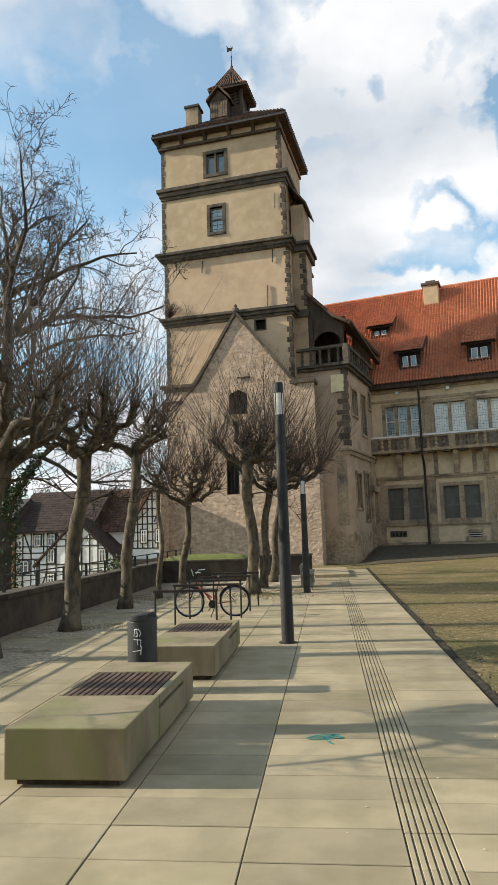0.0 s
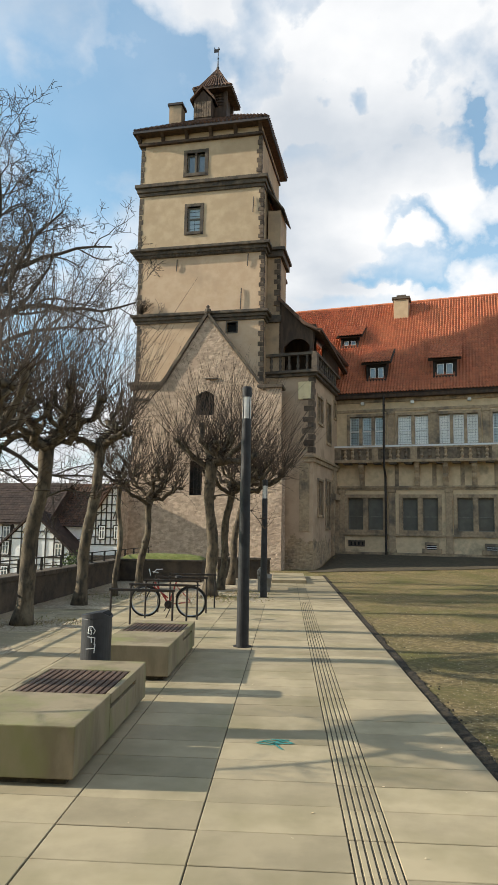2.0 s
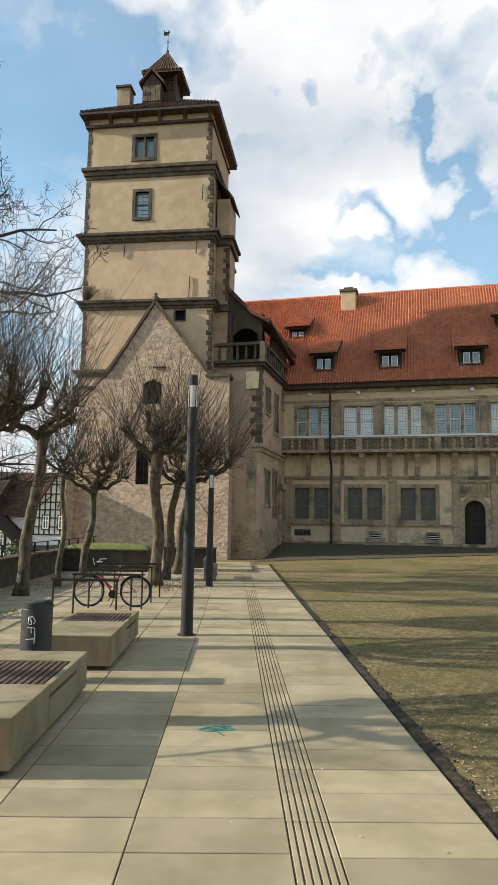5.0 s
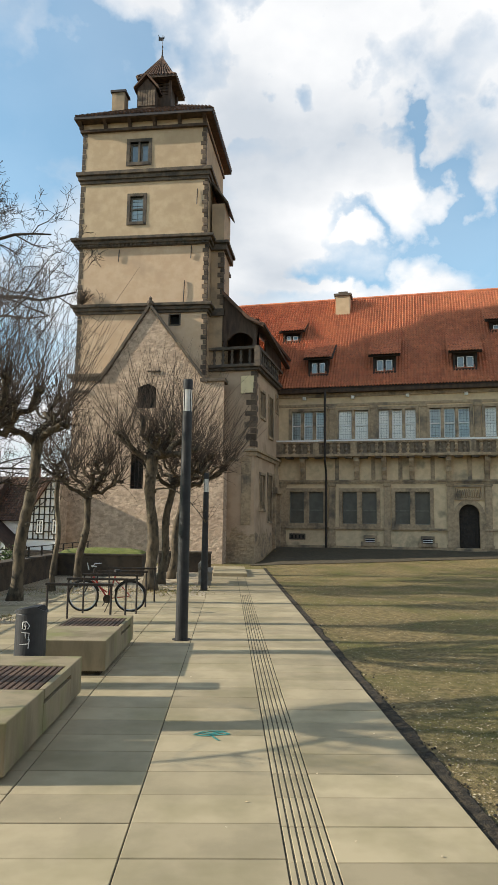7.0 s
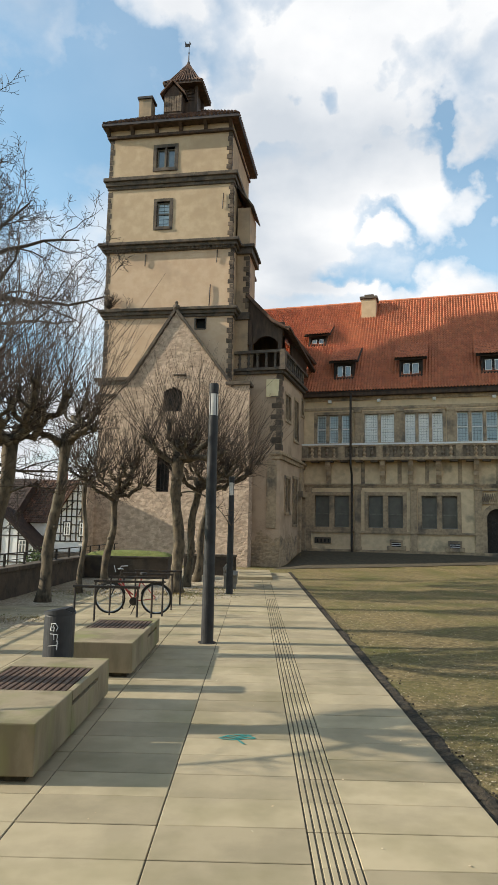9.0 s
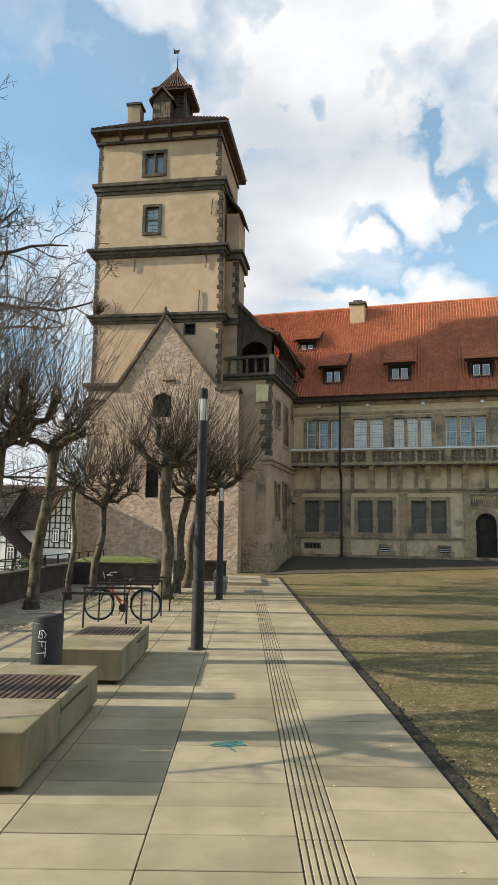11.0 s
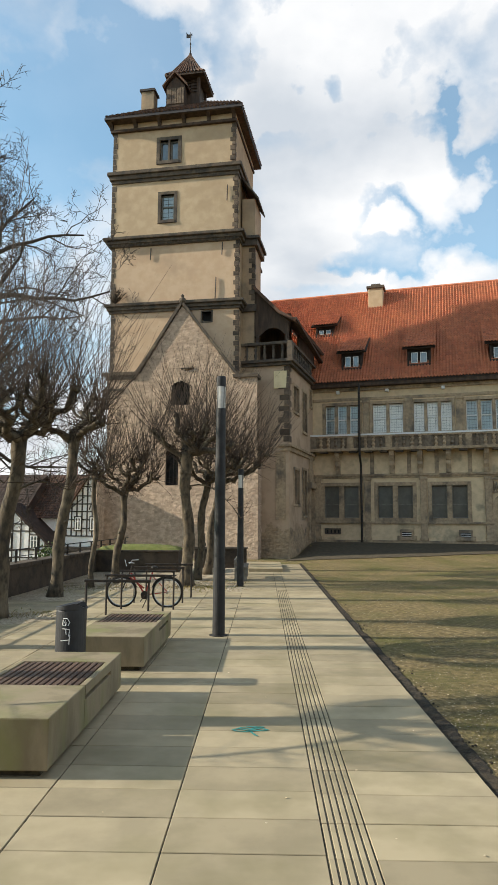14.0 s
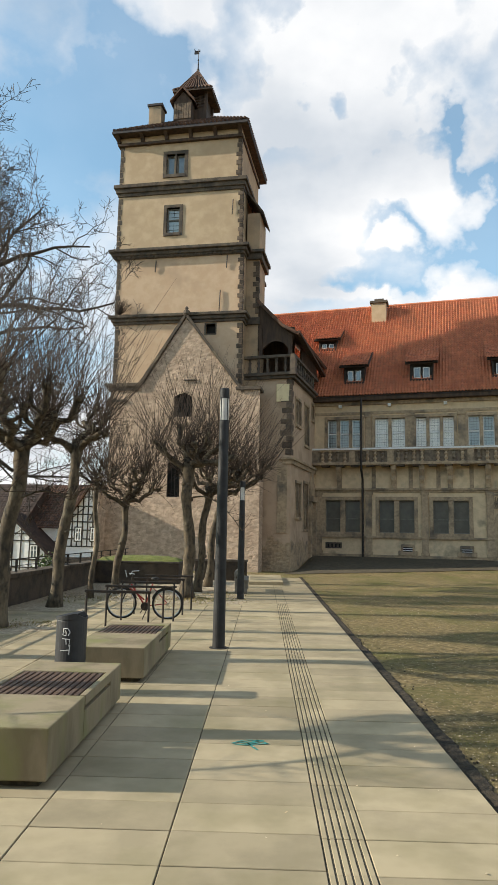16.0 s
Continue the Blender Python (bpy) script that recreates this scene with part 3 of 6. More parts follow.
# lantern with tent roof
LX, LY = -4.15, 3.1
lantern = boxes("lantern", M_DARKWOOD, tower, (LX - 0.95, LX + 0.95, LY - 0.95, LY + 0.95, 29.41, 30.48))
for dx in (-0.87, 0.87):
    for dy in (-0.87, 0.87):
        boxes("lantern_post", M_DARKWOOD, lantern, (LX + dx - 0.09, LX + dx + 0.09, LY + dy - 0.09, LY + dy + 0.09, 30.48, 32.04))
boxes("lantern_louvre", M_DARKWOOD, lantern, *[(LX - 0.8, LX + 0.8, LY - 0.8, LY - 0.7, 30.58 + 0.22 * k, 30.68 + 0.22 * k) for k in range(6)], (LX + 0.3, LX + 0.8, LY - 0.75, LY + 0.7, 30.48, 31.94))
bm = bmesh.new()
lathe(bm, [(1.9, 31.70), (1.9, 31.82), (1.35, 32.23), (0.72, 33.11), (0.06, 34.08)], LX, LY, 4, math.pi / 4)
tent = part("lantern_roof", bm, M_DARKWOOD, tower)
bm = bmesh.new()
prof = [(1.34, 31.86), (0.98, 32.23), (0.53, 33.11), (0.05, 34.06)]
for q in range(4):
    m = Matrix.Translation((LX, LY, 0)) @ Matrix.Rotation(q * math.pi / 2, 4, "Z")
    for c in range(11):
        s = (c - 5) / 5.2
        tube(bm, [m @ Vector((s * r, -r - 0.02, z)) for r, z in prof], [0.075, 0.065, 0.04, 0.02], 6)
part("lantern_tiles", bm, M_TILE_OLD, tower, "orange-brown lantern tiles")
bm = bmesh.new()
lathe(bm, [(0.09, 34.03), (0.11, 34.17), (0.05, 34.27), (0.03, 34.85), (0.06, 34.91), (0.02, 35.00), (0.02, 35.78)], LX, LY, 8)
box(bm, LX - 0.3, LX + 0.05, LY - 0.01, LY + 0.01, 35.39, 35.63)
prism(bm, [(LX - 0.28, 35.58), (LX - 0.34, 35.88), (LX - 0.2, 35.65), (LX + 0.05, 35.63), (LX + 0.1, 35.75), (LX + 0.12, 35.54)], LY - 0.01, LY + 0.012)
part("weather_vane", bm, M_IRON, tower)
# small roof hatch in front of the lantern
bm = bmesh.new()
box(bm, -5.3, -4.05, 1.5, 3.0, 28.9, 30.75)
prism(bm, [(-5.3, 30.75), (-4.05, 30.75), (-4.68, 31.5)], 1.52, 3.0)
hatch = part("roof_hatch", bm, M_DARKWOOD, tower)
bm = bmesh.new()
prism(bm, [(-5.52, 30.68), (-4.68, 31.62), (-3.84, 30.68), (-3.84, 30.8), (-4.68, 31.78), (-5.52, 30.8)], 1.3, 3.0)
part("hatch_roof", bm, M_TILE_OLD, hatch)
boxes("hatch_board", M_QUOIN, hatch, *[(-5.25 + 0.17 * k, -5.11 + 0.17 * k, 1.46, 1.5, 29.5, 30.6) for k in range(7)])
# chimney
chim = boxes("chimney", M_PLASTER_DARK, tower, (-6.95, -6.1, 1.3, 2.1, 28.2, 30.45))
boxes("chimney_cap", M_SLATE, chim, (-7.05, -6.0, 1.2, 2.2, 30.45, 30.6))
# side projection with lean-to roof
SV0, SV1, SU = 1.0, 3.3, 0.8
boxes("side_projection", M_PLASTER_DARK, tower, (0.0, SU, SV0, SV1, -0.3, 22.2))
stepped_quoins(tower, SU, 15.6, 19.0, -1, y=SV0 - 0.03, long=0.34, short=0.2)
bm = bmesh.new()
prism(bm, [(-0.1, 23.6), (SU + 0.25, 22.05), (SU + 0.25, 22.2), (-0.1, 23.8)], SV0 - 0.2, SV1 + 0.2)
part("lean_to_roof", bm, M_STRING, tower)
boxes("projection_course", M_STRING, tower, (0.02, SU + 0.34, SV0 - 0.34, SV1 + 0.3, 19.5, 19.68), (0.02, SU + 0.2, SV0 - 0.2, SV1 + 0.3, 19.1, 19.5), soft=0.02)
boxes("projection_course", M_STRING, tower, (0.02, SU + 0.12, SV0 - 0.14, SV1 + 0.1, 14.9, 15.35), soft=0.02)

# dry shrub rooted on the ledge
shrub = thing("dry_shrub", "small dry brown shrub rooted on the tower ledge", "shrub", T_AT @ Matrix.Translation((-7.75, -0.2, 15.42)))
bm = bmesh.new()
rng = random.Random(14)
for k in range(90):
    a = rng.uniform(0, 6.28)
    d = Vector((math.cos(a) * rng.uniform(0.2, 0.9) + 0.2, -0.4 * rng.random(), rng.uniform(0.4, 1.2)))
    q = Vector((0, -0.05, 0))
    pts = [q]
    for s in range(4):
        d = (d.normalized() + Vector((rng.uniform(-0.4, 0.4), rng.uniform(-0.3, 0.3), rng.uniform(-0.3, 0.4)))).normalized()
        pts.append(pts[-1] + d * rng.uniform(0.15, 0.36))
    tube(bm, pts, [0.016, 0.013, 0.011, 0.009, 0.006], 3, cap=False)
part("twigs", bm, M_WHIP, shrub)["kind"] = "stuff"

# ---- gabled front wall before the tower ----
gable = thing("gabled_front", "rough pale rubble stone gable leaning against the tower", "gable", T_AT)
GA, GL, GR, GZL, GZR, GAP = -3.38, -5.95, -0.05, 10.95, 10.65, 15.05
G_Y = -0.4
G_HOLES = ((-3.97, -2.8, 8.95, 10.4), (-4.25, -3.46, 4.2, 6.2))


def gable_top(x):
    if x < GL:
        return GZL
    if x < GA:
        return GZL + (GAP - GZL) * (x - GL) / (GA - GL)
    if x < GR:
        return GAP + (GZR - GAP) * (x - GA) / (GR - GA)
    return GZR if x < 1.2 else 5.5


def in_gable(x, z):
    if z > gable_top(x):
        return False
    for a, b, c, d in G_HOLES:
        if a < x < b and c < z < d - (0.0 if d < 8 else 0.3 * ((x - (a + b) / 2) / ((b - a) / 2)) ** 2):
            return False
    return True


part("rubble_face", rubble_sheet((-7.95, 1.3, -0.3, GAP, in_gable), G_Y, 0.4, 0.07, 0.34, 0.015), M_RUBBLE, gable, smooth=False)
boxes("gable_core", M_RUBBLE, gable, (-7.95, -4.3, G_Y + 0.12, -0.002, -0.3, 10.9), (-2.75, 1.18, G_Y + 0.12, -0.002, -0.3, 10.6), (-4.3, -2.75, G_Y + 0.12, -0.002, 6.25, 8.9), (-4.3, -2.75, G_Y + 0.12, -0.002, -0.3, 4.15),
      (1.18, 1.3, G_Y + 0.05, 0.9, -0.3, 5.5))
# stone stub, drawn forward as a thin fin to cast shade on the rubble face
boxes("side_stub", M_RUBBLE, gable, (-8.13, -7.955, -1.55, 3.5, -0.3, 4.35), soft=0.03)
boxes("window_niche", M_BLACK, gable, (-4.3, -2.75, -0.1, -0.02, 8.8, 10.5))
boxes("window_niche", M_BLACK, gable, (-4.3, -3.4, -0.1, -0.02, 4.1, 6.3))
bm = bmesh.new()
for (xa, za), (xb, zb) in (((GL - 0.25, GZL - 0.25), (GA, GAP + 0.05)), ((GA, GAP + 0.05), (GR + 0.2, GZR - 0.25))):
    d = Vector((xb - xa, zb - za)).normalized()
    nrm = Vector((-d.y, d.x))
    prism(bm, [(xa, za), (xb, zb), (xb + nrm.x * 0.16, zb + nrm.y * 0.16), (xa + nrm.x * 0.16, za + nrm.y * 0.16)], G_Y - 0.14, 0.0)
part("gable_coping", bm, M_STRING, gable)
bm = bmesh.new()
lathe(bm, [(0.1, GAP + 0.1), (0.22, GAP + 0.25), (0.2, GAP + 0.42), (0.08, GAP + 0.5), (0.12, GAP + 0.6), (0.03, GAP + 0.72)], GA, G_Y, 8)
part("gable_finial", bm, M_STRING, gable)
boxes("ledge", M_STRING, gable, (-8.35, -6.05, G_Y - 0.18, 0, 10.85, 11.05), (-8.15, -6.2, G_Y - 0.08, 0, 10.6, 10.85), soft=0.02)
for lim in ((-0.2, 1.3, G_Y - 0.15, 0.6, 10.5, 10.7), (-3.4, -2.6, G_Y - 0.1, 0, 11.12, 11.2), (-8.2, -6.9, G_Y - 0.1, 0, 9.9, 10.05)):
    boxes("ledge", M_STRING, gable, lim, soft=0.02)
bm = bmesh.new()
for k in range(4):
    tube(bm, [(-4.2 + 0.21 * k, -0.32, 4.2), (-4.2 + 0.21 * k, -0.32, 6.2)], 0.015, 4)
part("window_grille", bm, M_IRON, gable)

# ---- annex with loggia ----
A_AT = pose(1.48, 39.5, 0, 0, 0, -16)
annex = thing("castle_annex", "plastered castle annex with a balustraded loggia under its roof", "building", A_AT)
AL, AD = -2.95, 6.8
SIDE = Matrix.Rotation(math.pi / 2, 4, "Z")
part("front_wall", wall_with_holes(AL, 0, -0.3, 11.6, [], 0.5), M_PLASTER_ANNEX, annex)
side_holes = [(1.1, 2.5, 8.85, 10.4), (3.6, 4.8, 7.9, 10.5), (5.75, 6.45, 9.9, 10.9), (1.3, 2.6, 3.2, 5.25), (3.5, 4.7, 2.5, 5.4), (5.2, 6.5, 0.7, 3.9)]
part("side_wall", wall_with_holes(0.5, AD, -0.3, 11.6, side_holes, 0.5), M_PLASTER_ANNEX, annex, matrix=SIDE)
for a, b, c, d in side_holes[:5]:
    window_unit(annex, a, b, c, d, 2 if b - a > 1 else 1, M_WINDARK, 0.6, y=0.2, leads=(0.3, 0.3), surround=0.16, surround_mat=M_SAND, matrix=SIDE, mull=0.1)
boxes("portal", M_SAND, annex, (5.0, 5.25, -0.22, 0.3, 0.3, 4.3), (6.45, 6.7, -0.22, 0.3, 0.3, 4.3), (4.9, 6.78, -0.3, 0.3, 4.3, 4.7), (5.2, 6.5, -0.12, 0.3, 4.7, 5.6), (5.45, 6.25, -0.1, 0.3, 5.6, 6.3), soft=0.04, matrix=SIDE)
boxes("portal_door", M_DARKWOOD, annex, (5.25, 6.45, 0.25, 0.32, 0.3, 4.2), matrix=SIDE)
boxes("back_wall", M_PLASTER_DARK, annex, (AL, -0.5, AD - 0.3, AD, -0.3, 11.6), (AL, AL + 0.3, 0.5, AD - 0.3, -0.3, 11.6))
stepped_quoins(annex, 0.0, 6.8, 11.4, -1, long=0.6, short=0.3)
boxes("pilaster_strip", M_SAND, annex, (-0.8, -0.2, -0.07, 0.0, 2.2, 6.2), soft=0.02)


def ragged(x, z):
    return z < 1.7 + 0.6 * noise.noise(Vector((x * 1.4, 3, 0))) + 0.25 * noise.noise(Vector((x * 5, 7, 0)))


part("stone_base", rubble_sheet((AL + 0.2, 0.03, -0.3, 2.8, ragged), -0.012, 0.1, 0.08, 0.45, 0.03, 4.0), M_SAND, annex, "eroded stone showing at the foot of the wall")
part("stone_base", rubble_sheet((-0.03, 4.8, -0.3, 2.8, ragged), -0.012, 0.1, 0.08, 0.45, 0.03, 6.0), M_SAND, annex, "eroded stone showing at the foot of the wall", matrix=SIDE)
boxes("plaster_patch", M_PATCH, annex, (-0.92, -0.12, -0.045, 0.0, 10.02, 11.1), soft=0.04, label="fresh yellow plaster patch")
boxes("cornice", M_SAND, annex, (-0.6, 0.22, -0.2, AD, 6.5, 6.66), (-0.5, 0.12, -0.1, AD, 6.25, 6.5), soft=0.03)
boxes("loggia_floor", M_STRING, annex, (AL, 0.35, -0.35, AD + 1.2, 11.6, 11.78), (AL, 0.22, -0.2, AD, 11.42, 11.6), soft=0.03)


def baluster(bm, x, y, z, h, r=0.11):
    lathe(bm, [(r * 0.9, z), (r * 0.9, z + 0.08 * h), (r * 0.5, z + 0.14 * h), (r, z + 0.32 * h), (r * 0.55, z + 0.52 * h), (r * 0.95, z + 0.72 * h), (r * 0.5, z + 0.88 * h), (r * 0.9, z + 0.93 * h), (r * 0.9, z + h)], x, y, 8)


for k in range(5):
    bm = bmesh.new()
    baluster(bm, -2.6 + 0.56 * k, -0.12, 11.78, 0.92)
    part("baluster", bm, M_STRING, annex, smooth=True)
for k in range(9):
    bm = bmesh.new()
    baluster(bm, 0.12, 0.6 + 0.62 * k, 11.78, 0.92)
    part("baluster", bm, M_STRING, annex, smooth=True)
boxes("loggia_rail", M_STRING, annex, (AL, 0.26, -0.26, 0.02, 12.7, 12.88), (-0.02, 0.26, 0.02, AD, 12.7, 12.88), (-0.06, 0.3, -0.28, 0.06, 11.78, 12.7), soft=0.02)
boxes("loggia_back", M_DARKWOOD, annex, (AL, -0.6, 3.0, 3.2, 11.78, 15.6), (-0.9, -0.7, 3.2, AD, 11.78, 14.0))
for lim in ((-0.22, 0.0, -0.1, 0.12, 12.88, 14.1), (-0.2, 0.0, 3.0, 3.2, 12.88, 14.0), (-0.2, 0.0, AD - 0.2, AD, 12.88, 14.0), (AL, AL + 0.25, -0.1, 0.12, 12.88, 15.5), (AL + 0.9, AL + 1.1, -0.1, 0.1, 12.88, 14.6)):
    boxes("loggia_post", M_DARKWOOD, annex, lim)
bm = bmesh.new()
pts = [(-1.02 + 0.84 * math.cos(a), 12.95 + 0.85 * math.sin(a)) for a in (math.pi * k / 10 for k in range(11))]
poly = [(AL, 13.3), (-1.86, 13.3)] + pts[::-1][2:-2] + [(-0.2, 13.3), (-0.02, 13.3), (0.1, 14.1), (-0.5, 14.5), (-1.9, 16.1), (AL, 16.3)]
prism(bm, poly, -0.02, 0.1)
part("loggia_boarding", bm, M_DARKWOOD, annex)
# roof over the loggia: steep above, flared at the eave
bm = bmesh.new()
prism(bm, [(-2.1, 16.2), (-0.5, 14.5), (0.5, 13.95), (0.55, 14.1), (-0.45, 14.7), (-2.1, 16.45)], -0.5, AD + 4)
part("loggia_roof", bm, M_TILE_OLD, annex)
bm = bmesh.new()
prism_x(bm, [(-0.5, 14.05), (AD + 1.2, 13.2), (AD + 1.2, 13.35), (-0.5, 14.2)], 0.3, 0.6)
part("loggia_eave", bm, M_DARKWOOD, annex)
boxes("loggia_side_boarding", M_DARKWOOD, annex, (-0.08, 0.0, 2.6, AD + 0.6, 12.9, 14.0))

# ---- long wing ----
wing = thing("castle_wing", "long castle wing with a red tiled roof and a stone gallery", "building", A_AT)
WV, WL, WR, WB = 6.8, -0.5, 26.0, 20.6
UP = [(0.9, 3.2, 8.05, 10.0, 3, M_PANE_BLUE), (4.12, 6.1, 8.05, 10.0, 2, M_PANE_BLIND), (6.8, 9.2, 8.05, 10.0, 3, M_PANE_BLIND), (10.1, 12.6, 8.05, 10.0, 3, M_PANE_BLUE), (13.55, 16.0, 8.05, 10.0, 3, M_PANE_BLIND), (17.0, 19.4, 8.05, 10.0, 3, M_PANE_BLUE)]
LOW = [(0.8, 3.1), (4.38, 6.63), (7.82, 10.03), (14.6, 16.9), (18.2, 20.4)]
W_M = Matrix.Translation((0, WV, 0))
holes = [(a, b, c, d) for a, b, c, d, *_ in UP] + [(a, b, 2.4, 4.5) for a, b in LOW]
holes.append((11.8, 13.04, 0.95, 3.75))
part("front_wall", wall_with_holes(WL, WR, -0.3, 11.2, holes, 0.6), M_WING, wing, matrix=W_M)
boxes("rear_walls", M_WING, wing, (WL, WL + 0.5, WV + 0.6, WB, -0.3, 11.2), (WR - 0.5, WR, WV + 0.6, WB, -0.3, 11.2), (WL + 0.5, WR - 0.5, WB - 0.5, WB, -0.3, 11.2))
for a, b, c, d, n, pm in UP:
    window_unit(wing, a, b, c, d, n, pm, 0.5, y=0.25, surround=0.2, matrix=W_M, mull=0.2, frame=0.055, frame_mat=M_WHITEPAINT)
for a, b in LOW:
    window_unit(wing, a, b, 2.4, 4.5, 2, M_WINDARK, 0.42, y=0.28, leads=None, surround=0.24, matrix=W_M, mull=0.32, frame=0.05)
# bands, pilasters, consoles, parapet of the gallery
F = WV
boxes("plinth", M_SAND, wing, (WL, 11.6, F - 0.12, F, -0.3, 0.95), (13.25, WR, F - 0.12, F, -0.3, 0.95), soft=0.03)
boxes("sill_band", M_SAND, wing, (WL, 11.55, F - 0.14, F, 2.02, 2.16), (13.3, WR, F - 0.14, F, 2.02, 2.16), soft=0.02)
boxes("middle_band", M_SAND, wing, (WL, WR, F - 0.16, F, 5.16, 5.3), (WL, WR, F - 0.08, F, 5.02, 5.16), soft=0.02)
boxes("upper_frieze", M_SAND, wing, (WL, WR, F - 0.06, F, 10.3, 10.5), (WL, WR, F - 0.14, F, 10.95, 11.2), soft=0.02)
boxes("gutter_board", M_DARKWOOD, wing, (WL, WR, F - 0.55, F, 11.2, 11.55))
for x in (0.15, 3.5, 7.1, 11.08, 13.4, 17.3, 21.0):
    boxes("pilaster", M_SAND, wing, (x, x + 0.42, F - 0.12, F, 0.95, 5.02), (x - 0.05, x + 0.47, F - 0.17, F, 4.86, 5.02), (x - 0.05, x + 0.47, F - 0.17, F, 0.95, 1.15), soft=0.02)
for x in (3.5, 6.3, 9.5, 12.9, 16.3, 19.8):
    boxes("pilaster", M_SAND, wing, (x - 0.02, x + 0.4, F - 0.1, F, 8.0, 10.3), (x - 0.08, x + 0.46, F - 0.15, F, 10.1, 10.3), soft=0.02)
for x in (1.75, 5.36, 7.15, 8.92, 11.22, 13.57, 15.8, 18.0, 20.3):
    bm = bmesh.new()
    prism_x(bm, [(F, 5.3), (F - 0.14, 5.32), (F - 0.2, 5.6), (F - 0.34, 5.85), (F - 0.34, 6.1), (F - 0.62, 6.5), (F - 0.62, 6.8), (F, 6.8)], x - 0.16, x + 0.16)
    part("console", bm, M_SAND, wing)
for x in (3.9, 6.3, 8.05, 10.1, 12.4, 14.7):
    boxes("frieze_strip", M_SAND, wing, (x, x + 0.26, F - 0.05, F, 5.3, 6.8))
boxes("gallery_floor", M_SAND, wing, (WL, WR, F - 0.8, F, 6.8, 6.98), soft=0.02)
for k in range(26):
    boxes("gallery_bracket", M_STRING, wing, (WL + 0.1 + k, WL + 0.6 + k, F - 0.74, F - 0.1, 6.7, 6.8))
# panel coloured darker to paint the shade in the gaps between balusters
boxes("parapet_panel", M_PARAPET_DARK, wing, (WL, WR, F - 0.62, F - 0.5, 6.98, 7.72))
for k in range(52):
    x = 0.2 + 0.5 * k
    bm = bmesh.new()
    if k % 5 == 0:
        box(bm, x - 0.2, x + 0.2, F - 0.74, F - 0.6, 6.98, 7.72)
    else:
        baluster(bm, x, F - 0.66, 6.98, 0.74, 0.13)
    part("baluster", bm, M_SAND if k % 3 else M_PARAPET_DARK, wing)
boxes("gallery_rail", M_WHITEPAINT, wing, (WL, WR, F - 0.78, F - 0.48, 7.82, 7.93), label="pale lead-covered rail")
boxes("gallery_coping", M_SAND, wing, (WL, WR, F - 0.74, F - 0.5, 7.72, 7.82))
# downpipe
bm = bmesh.new()
tube(bm, [(3.32, F - 0.8, 11.3), (3.32, F - 0.86, 10.9), (3.32, F - 0.86, 6.5), (3.32, F - 0.25, 5.9), (3.32, F - 0.22, 0.6)], 0.075, 8)
part("downpipe", bm, M_IRON, wing)
# arched door with relief above and two steps
bm = bmesh.new()
cx, r, zs = 12.42, 0.62, 3.1
outer = [(11.45, 0.95), (11.45, zs)] + [(cx - (r + 0.3) * math.cos(a), zs + (r + 0.3) * math.sin(a)) for a in (math.pi * k / 12 for k in range(1, 12))] + [(13.39, zs), (13.39, 0.95)]
inner = [(cx + r, 0.95), (cx + r, zs)] + [(cx + r * math.cos(a), zs + r * math.sin(a)) for a in (math.pi * k / 12 for k in range(1, 12))] + [(cx - r, zs), (cx - r, 0.95)]
inn = inner[::-1]
for k in range(len(outer) - 1):
    prism(bm, [outer[k], outer[k + 1], inn[k + 1], inn[k]], F - 0.1, F + 0.3)
part("door_arch", bm, M_SAND, wing)
bm = bmesh.new()
prism(bm, [(cx - r, 0.95), (cx + r, 0.95), (cx + r, zs)] + [(cx + r * math.cos(a), zs + r * math.sin(a)) for a in (math.pi * k / 12 for k in range(1, 12))] + [(cx - r, zs)], F + 0.3, F + 0.36)
wdoor = part("door", bm, M_TIMBER, wing, "dark arched plank door")
boxes("door_grille", M_IRON, wdoor, *[(cx - 0.5 + 0.2 * k, cx - 0.46 + 0.2 * k, F + 0.27, F + 0.3, 1.0, 3.3) for k in range(6)], *[(cx - 0.6, cx + 0.6, F + 0.26, F + 0.29, 1.2 + 0.4 * k, 1.24 + 0.4 * k) for k in range(5)])
boxes("door_spandrel", M_WING, wing, (11.8, 12.0, F + 0.05, F + 0.5, 3.55, 3.76), (12.85, 13.04, F + 0.05, F + 0.5, 3.55, 3.76))
boxes("relief_panel", M_SAND, wing, (11.45, 13.32, F - 0.14, F, 4.0, 4.1), (11.45, 13.32, F - 0.14, F, 4.82, 4.92), (11.45, 11.55, F - 0.14, F, 4.1, 4.82), (13.22, 13.32, F - 0.14, F, 4.1, 4.82))
bm = bmesh.new()
rng = random.Random(8)
for k in range(12):
    x = 11.62 + 0.135 * k
    lathe(bm, [(0.04, 4.12), (0.075, 4.3 + rng.uniform(-0.05, 0.1)), (0.05, 4.55), (0.02, 4.62 + rng.uniform(0, 0.12))], x, F - 0.03, 6)
part("relief_carving", bm, M_SAND, wing)
boxes("door_step", M_SAND, wing, (11.5, 13.35, F - 0.7, F + 0.3, 0.4, 0.8), (11.6, 13.25, F - 0.4, F + 0.3, 0.8, 0.95), soft=0.03)
